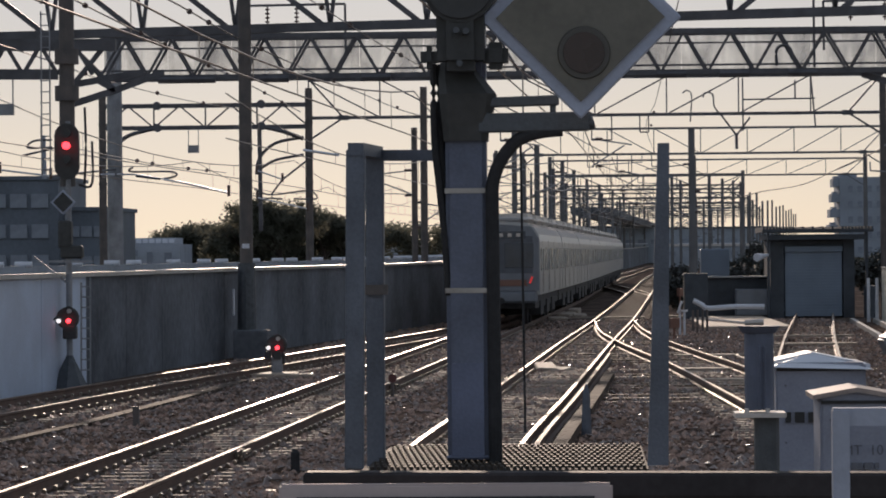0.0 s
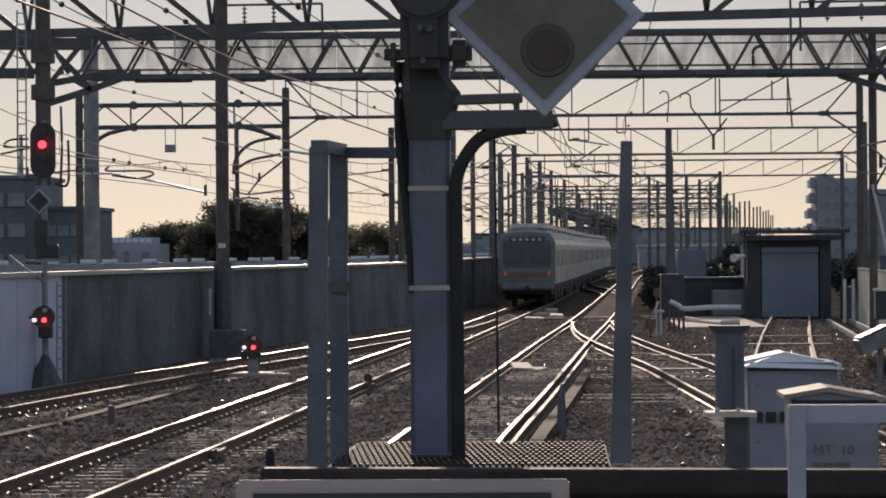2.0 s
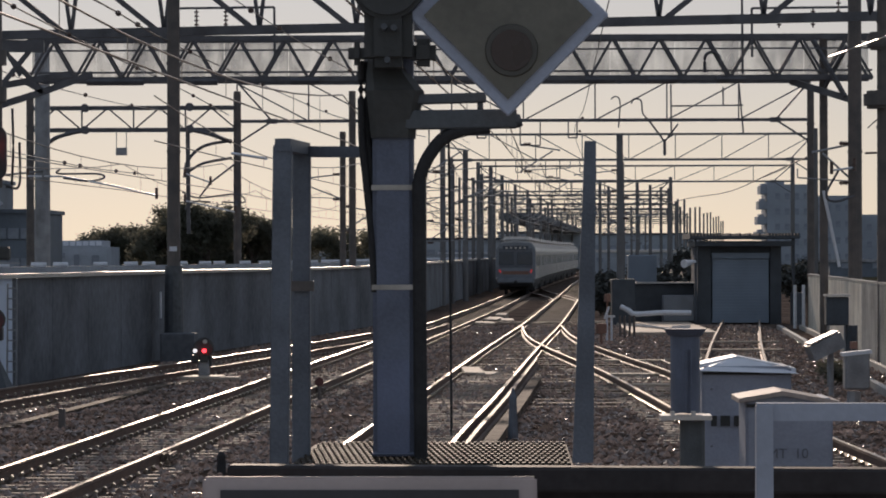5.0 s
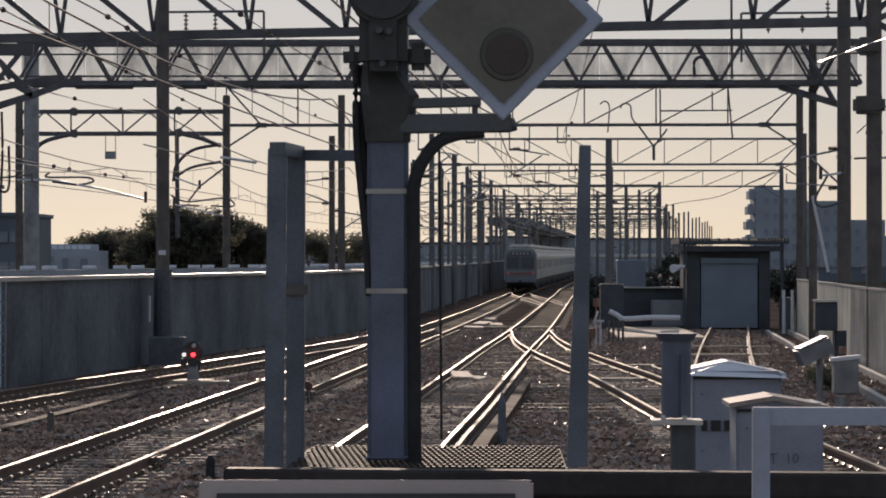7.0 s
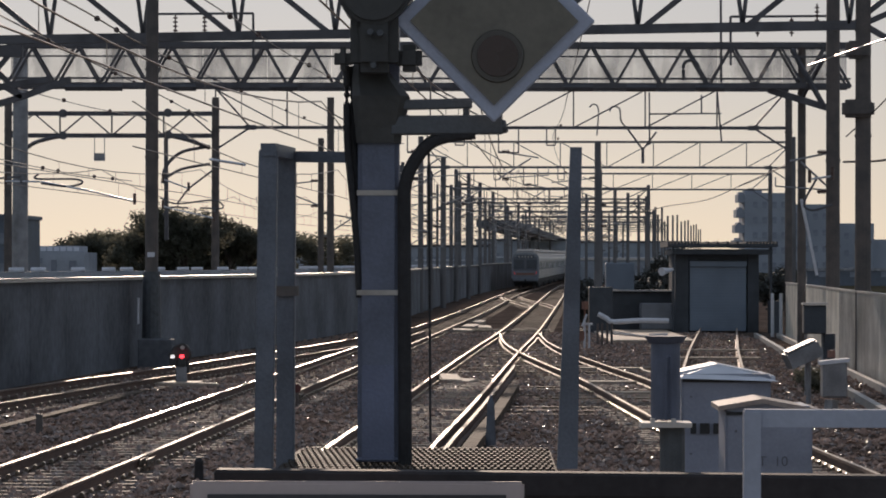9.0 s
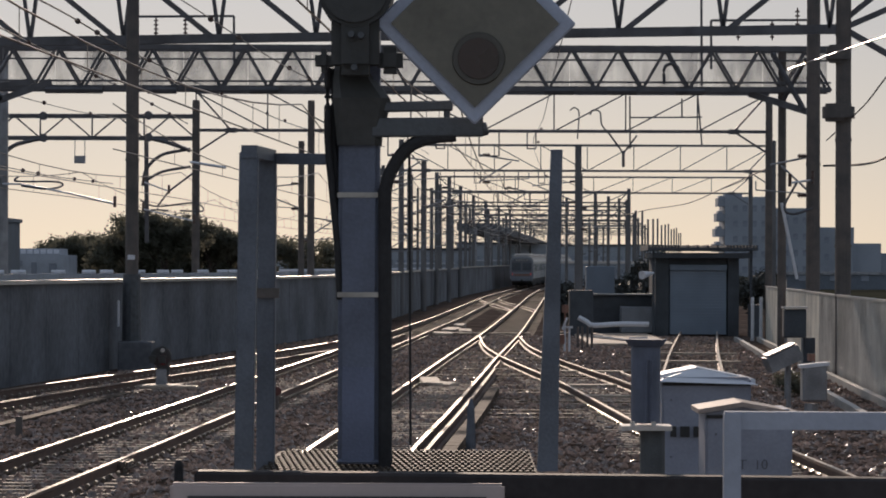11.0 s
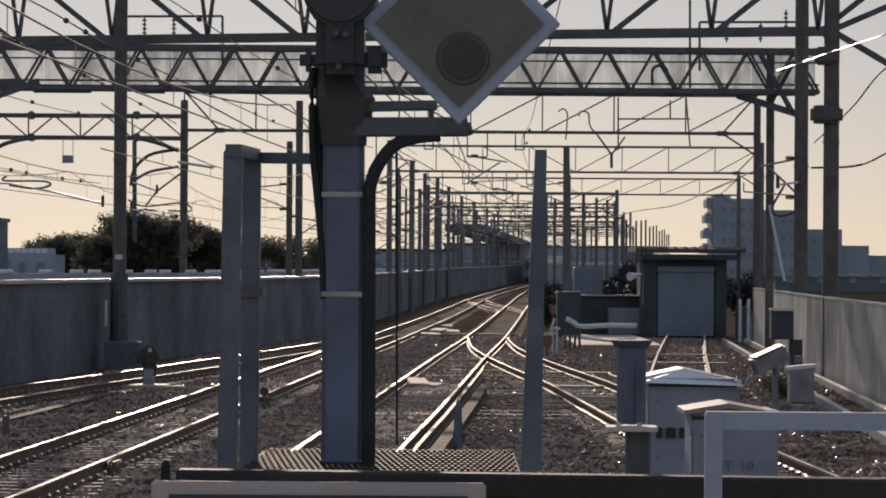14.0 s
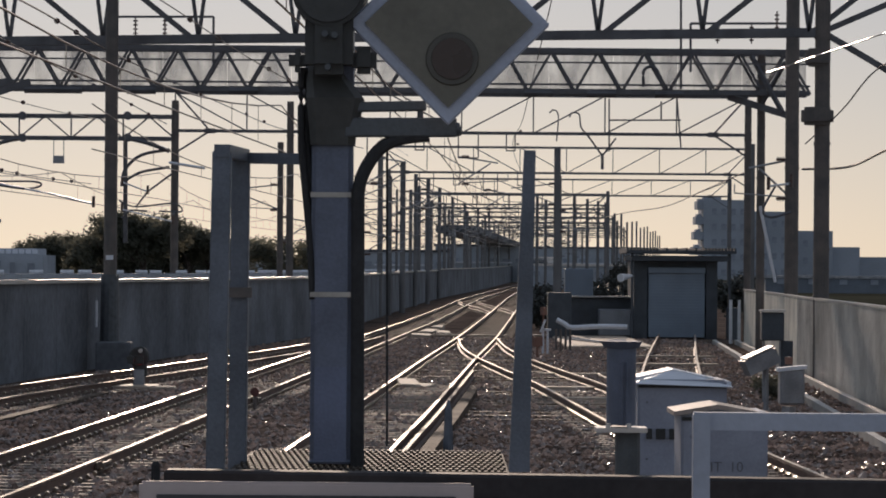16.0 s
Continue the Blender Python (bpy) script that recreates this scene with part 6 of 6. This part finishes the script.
belt(345, -51.28, -13.525, 5.565, 7, "low hazy row of trees behind the wall", 0.9, 0.05)
belt(640, -190, 0, 5.5, 3, "hazy dark line of far trees")
belt(900, -60, 190, 6.0, 4, "hazy dark line of far trees beyond the line")
for k, (x, y, w_, h_) in enumerate(((-23.114, 420, 9, 3.297), (-19.622, 500, 14, 3.778), (18.884, 420, 16, 3.265), (49.084, 380, 22, 1.981), (7.443, 640, 20, 5.185), (26.561, 700, 16, 5.953))):
    h = thing("warehouse", (0, 0, 0), "long low distant building with a pale sunlit roof edge", "building", "far low buildings")
    bm = B()
    box(bm, (x, y + 4, h_ / 2 - 0.2), (w_, 8, h_ + 0.2))
    part("wall", bm, OFFICEDARK if k == 3 else OFFICE, h)
    grid_windows(h, x - w_ / 2, x + w_ / 2, y, rise(y) + 0.8, h_ - 0.2, 6, 1, 0.9, 0.6, TOWERDARK)
    bm = B()
    box(bm, (x, y + 4, h_ + 0.05), (w_ + 0.4, 8.4, 0.3))
    part("roof", bm, GALV if k == 3 else CABTOP, h)


# ---- the departing train ----
def train_car(rear, label):
    """A stainless car 19.5 m long whose origin is at its rear end on the rail; it points along +y."""
    c = thing("train_car", (0, 0, 0), label, "train", "cars of the departing train")
    W2, L = 1.34, 19.5
    prof = [(-W2, 1.05), (-W2, 2.9), (-W2 + 0.05, 3.15), (-W2 + 0.22, 3.4), (-0.8, 3.56), (0, 3.62), (0.8, 3.56), (W2 - 0.22, 3.4), (W2 - 0.05, 3.15), (W2, 2.9), (W2, 1.05)]
    bm = B()
    ra = [bm.verts.new((x, 0.0, z)) for x, z in prof]
    rb = [bm.verts.new((x, L, z)) for x, z in prof]
    n = len(prof)
    for k in range(n):
        f = bm.faces.new((ra[k], ra[(k + 1) % n], rb[(k + 1) % n], rb[k]))
        f.material_index = 1 if 2 <= k <= 7 else 0
    bm.faces.new(ra)
    bm.faces.new(rb)
    part("body", bm, [STEELBODY, TRAINROOF], c)
    for y in (2.4, 7.2, 12.0, 16.8):
        for s in (-1, 1):
            bm = B()
            box(bm, (s * (W2 - 0.005), y, 2.0), (0.03, 1.3, 1.86))
            d = part("door", bm, STEELBODY, c)
            bm = B()
            box(bm, (s * (W2 + 0.004), y, 1.72), (0.03, 0.14, 1.2))
            part("door_seam", bm, UNDER, d)
            for o in (-0.33, 0.33):
                bm = B()
                box(bm, (s * (W2 + 0.005), y + o, 2.28), (0.03, 0.42, 0.75))
                part("door_pane", bm, SIDEGLASS, d)
    for y in (0.9, 4.8, 9.6, 14.4, 18.6):
        for s in (-1, 1):
            bm = B()
            box(bm, (s * (W2 - 0.003), y, 2.28), (0.03, 2.0 if 2 < y < 18 else 0.7, 0.8))
            part("window", bm, SIDEGLASS, c)
    for y, long in ((3.4, 3.6), (9.75, 4.6), (15.6, 3.6)):
        bm = B()
        box(bm, (0, y, 3.68), (2.1, long, 0.44))
        soften(bm, 0.2, 3)
        # Pale colour puts the shine along the unit's top into its paint.
        part("air_conditioner", bm, CABTOP, c, "rounded roof unit, pale for its shining top")
    for y in (0.9, 18.6):
        bm = B()
        box(bm, (0, y, 3.66), (1.4, 1.2, 0.14))
        soften(bm, 0.04)
        part("roof_vent", bm, TRAINROOF, c)
    bm = B()
    box(bm, (0, L / 2, 0.82), (2.3, L - 0.6, 0.5))
    for y in (4.5, 9.5, 14):
        box(bm, (0, y, 0.55), (2.4, 2.4, 0.5))
    part("underframe", bm, UNDER, c)
    for y in (2.0, 4.1, 15.4, 17.5):
        bm = B()
        for s in (-1, 1):
            rod(bm, (s * 0.66, y, 0.43), (s * 0.80, y, 0.43), 0.43, None, 16)
        rod(bm, (-0.7, y, 0.43), (0.7, y, 0.43), 0.08, None, 8)
        part("wheelset", bm, UNDER, c)
    if rear:
        bm = B()
        pf = [(-W2 + 0.03, 1.2), (-W2 + 0.03, 3.0), (-1.05, 3.42), (0, 3.5), (1.05, 3.42), (W2 - 0.03, 3.0), (W2 - 0.03, 1.2)]
        f = bm.faces.new([bm.verts.new((x, -0.02, z)) for x, z in pf])
        g = bmesh.ops.extrude_face_region(bm, geom=[f])["geom"]
        bmesh.ops.translate(bm, vec=(0, -0.1, 0), verts=[v for v in g if isinstance(v, bmesh.types.BMVert)])
        face = part("cab_face", bm, TRAINFACE, c, "grey cab end")
        bm = B()
        box(bm, (0, -0.115, 2.45), (2.2, 0.03, 1.3))
        soften(bm, 0.012)
        part("black_mask", bm, MASK, face, "black windscreen surround")
        for x, w_ in ((-0.62, 1.0), (0.62, 1.0)):
            bm = B()
            box(bm, (x, -0.13, 2.42), (w_, 0.03, 0.86))
            soften(bm, 0.01)
            part("windscreen", bm, DARKGLASS, face)
        bm = B()
        box(bm, (0, -0.13, 3.13), (1.7, 0.03, 0.26))
        part("destination_panel", bm, DARKGLASS, face)
        for k in range(5):
            bm = B()
            box(bm, (-0.6 + 0.3 * k, -0.15, 3.13), (0.14, 0.02, 0.12))
            part("text_bar", bm, CABTOP, face)
        bm = B()
        box(bm, (0, -0.128, 1.47), (1.8, 0.03, 0.22))
        part("band", bm, BAND, face, "orange-brown band")
        for s in (-1, 1):
            bm = B()
            box(bm, (s * 1.03, -0.13, 1.56), (0.3, 0.05, 0.26))
            part("lamp_pod", bm, TRAINFACE, face)
            bm = B()
            bar(bm, (s * 0.99, -0.17, 1.45), (s * 1.08, -0.17, 1.68), 0.11, 0.06)
            part("tail_lamp", bm, TAIL, face, "glowing red tail lamp")
        bm = B()
        box(bm, (0, 0.0, 0.98), (2.5, 0.3, 0.44))
        soften(bm, 0.08)
        part("skirt", bm, TRAINFACE, c)
        bm = B()
        rod(bm, (0, 0.0, 0.85), (0, -0.45, 0.85), 0.12, None, 8)
        part("coupler", bm, UNDER, c)
    return c


tail = train_car(True, "stainless rear train car with red tail lamps lit")
middle = train_car(False, "plain stainless train car with dark door panes")
TRAIN = [tail, middle] + [copy_thing(middle, Matrix()) for _ in range(6)]


def on_line(s):
    """The point of the train's track s metres beyond its start."""
    for a, b, l0, l1 in TRACK_LENGTHS:
        if s <= l1 or l1 == TRACK_LENGTHS[-1][3]:
            return a + (b - a) * ((s - l0) / (l1 - l0))


TRACK_LENGTHS, run = [], 0.0
tl = smooth(LINE_A, 0.0, 10)
tl.append(tl[-1] + (tl[-1] - tl[-2]).normalized() * 500)
for a, b in zip(tl, tl[1:]):
    TRACK_LENGTHS.append((a, b, run, run + (b - a).length))
    run += (b - a).length


def motions():
    for k, car in enumerate(TRAIN):
        rows = []
        for i in range(33):
            t = i * 0.5
            s = 111.9 - 20 + 18.7 * t + 0.39 * t * t + 20.0 * k
            p, q = on_line(s), on_line(s + 19.5)
            d = q - p
            rows.append((t, pose(p.x, p.y, p.z, math.degrees(math.atan2(d.z, math.hypot(d.x, d.y))), 0, math.degrees(math.atan2(-d.x, d.y)))))
        walk(car, rows)
    for blade in OFF_BLADES:   # the low signal goes dark: added blades cover its lamps
        walk(blade, [(t, pose(0, 0, z)) for t, z in ((0, 0), (8.7, 0), (8.9, 0.03), (9.4, 0.15), (9.6, 0.17), (16, 0.17))])


motions()
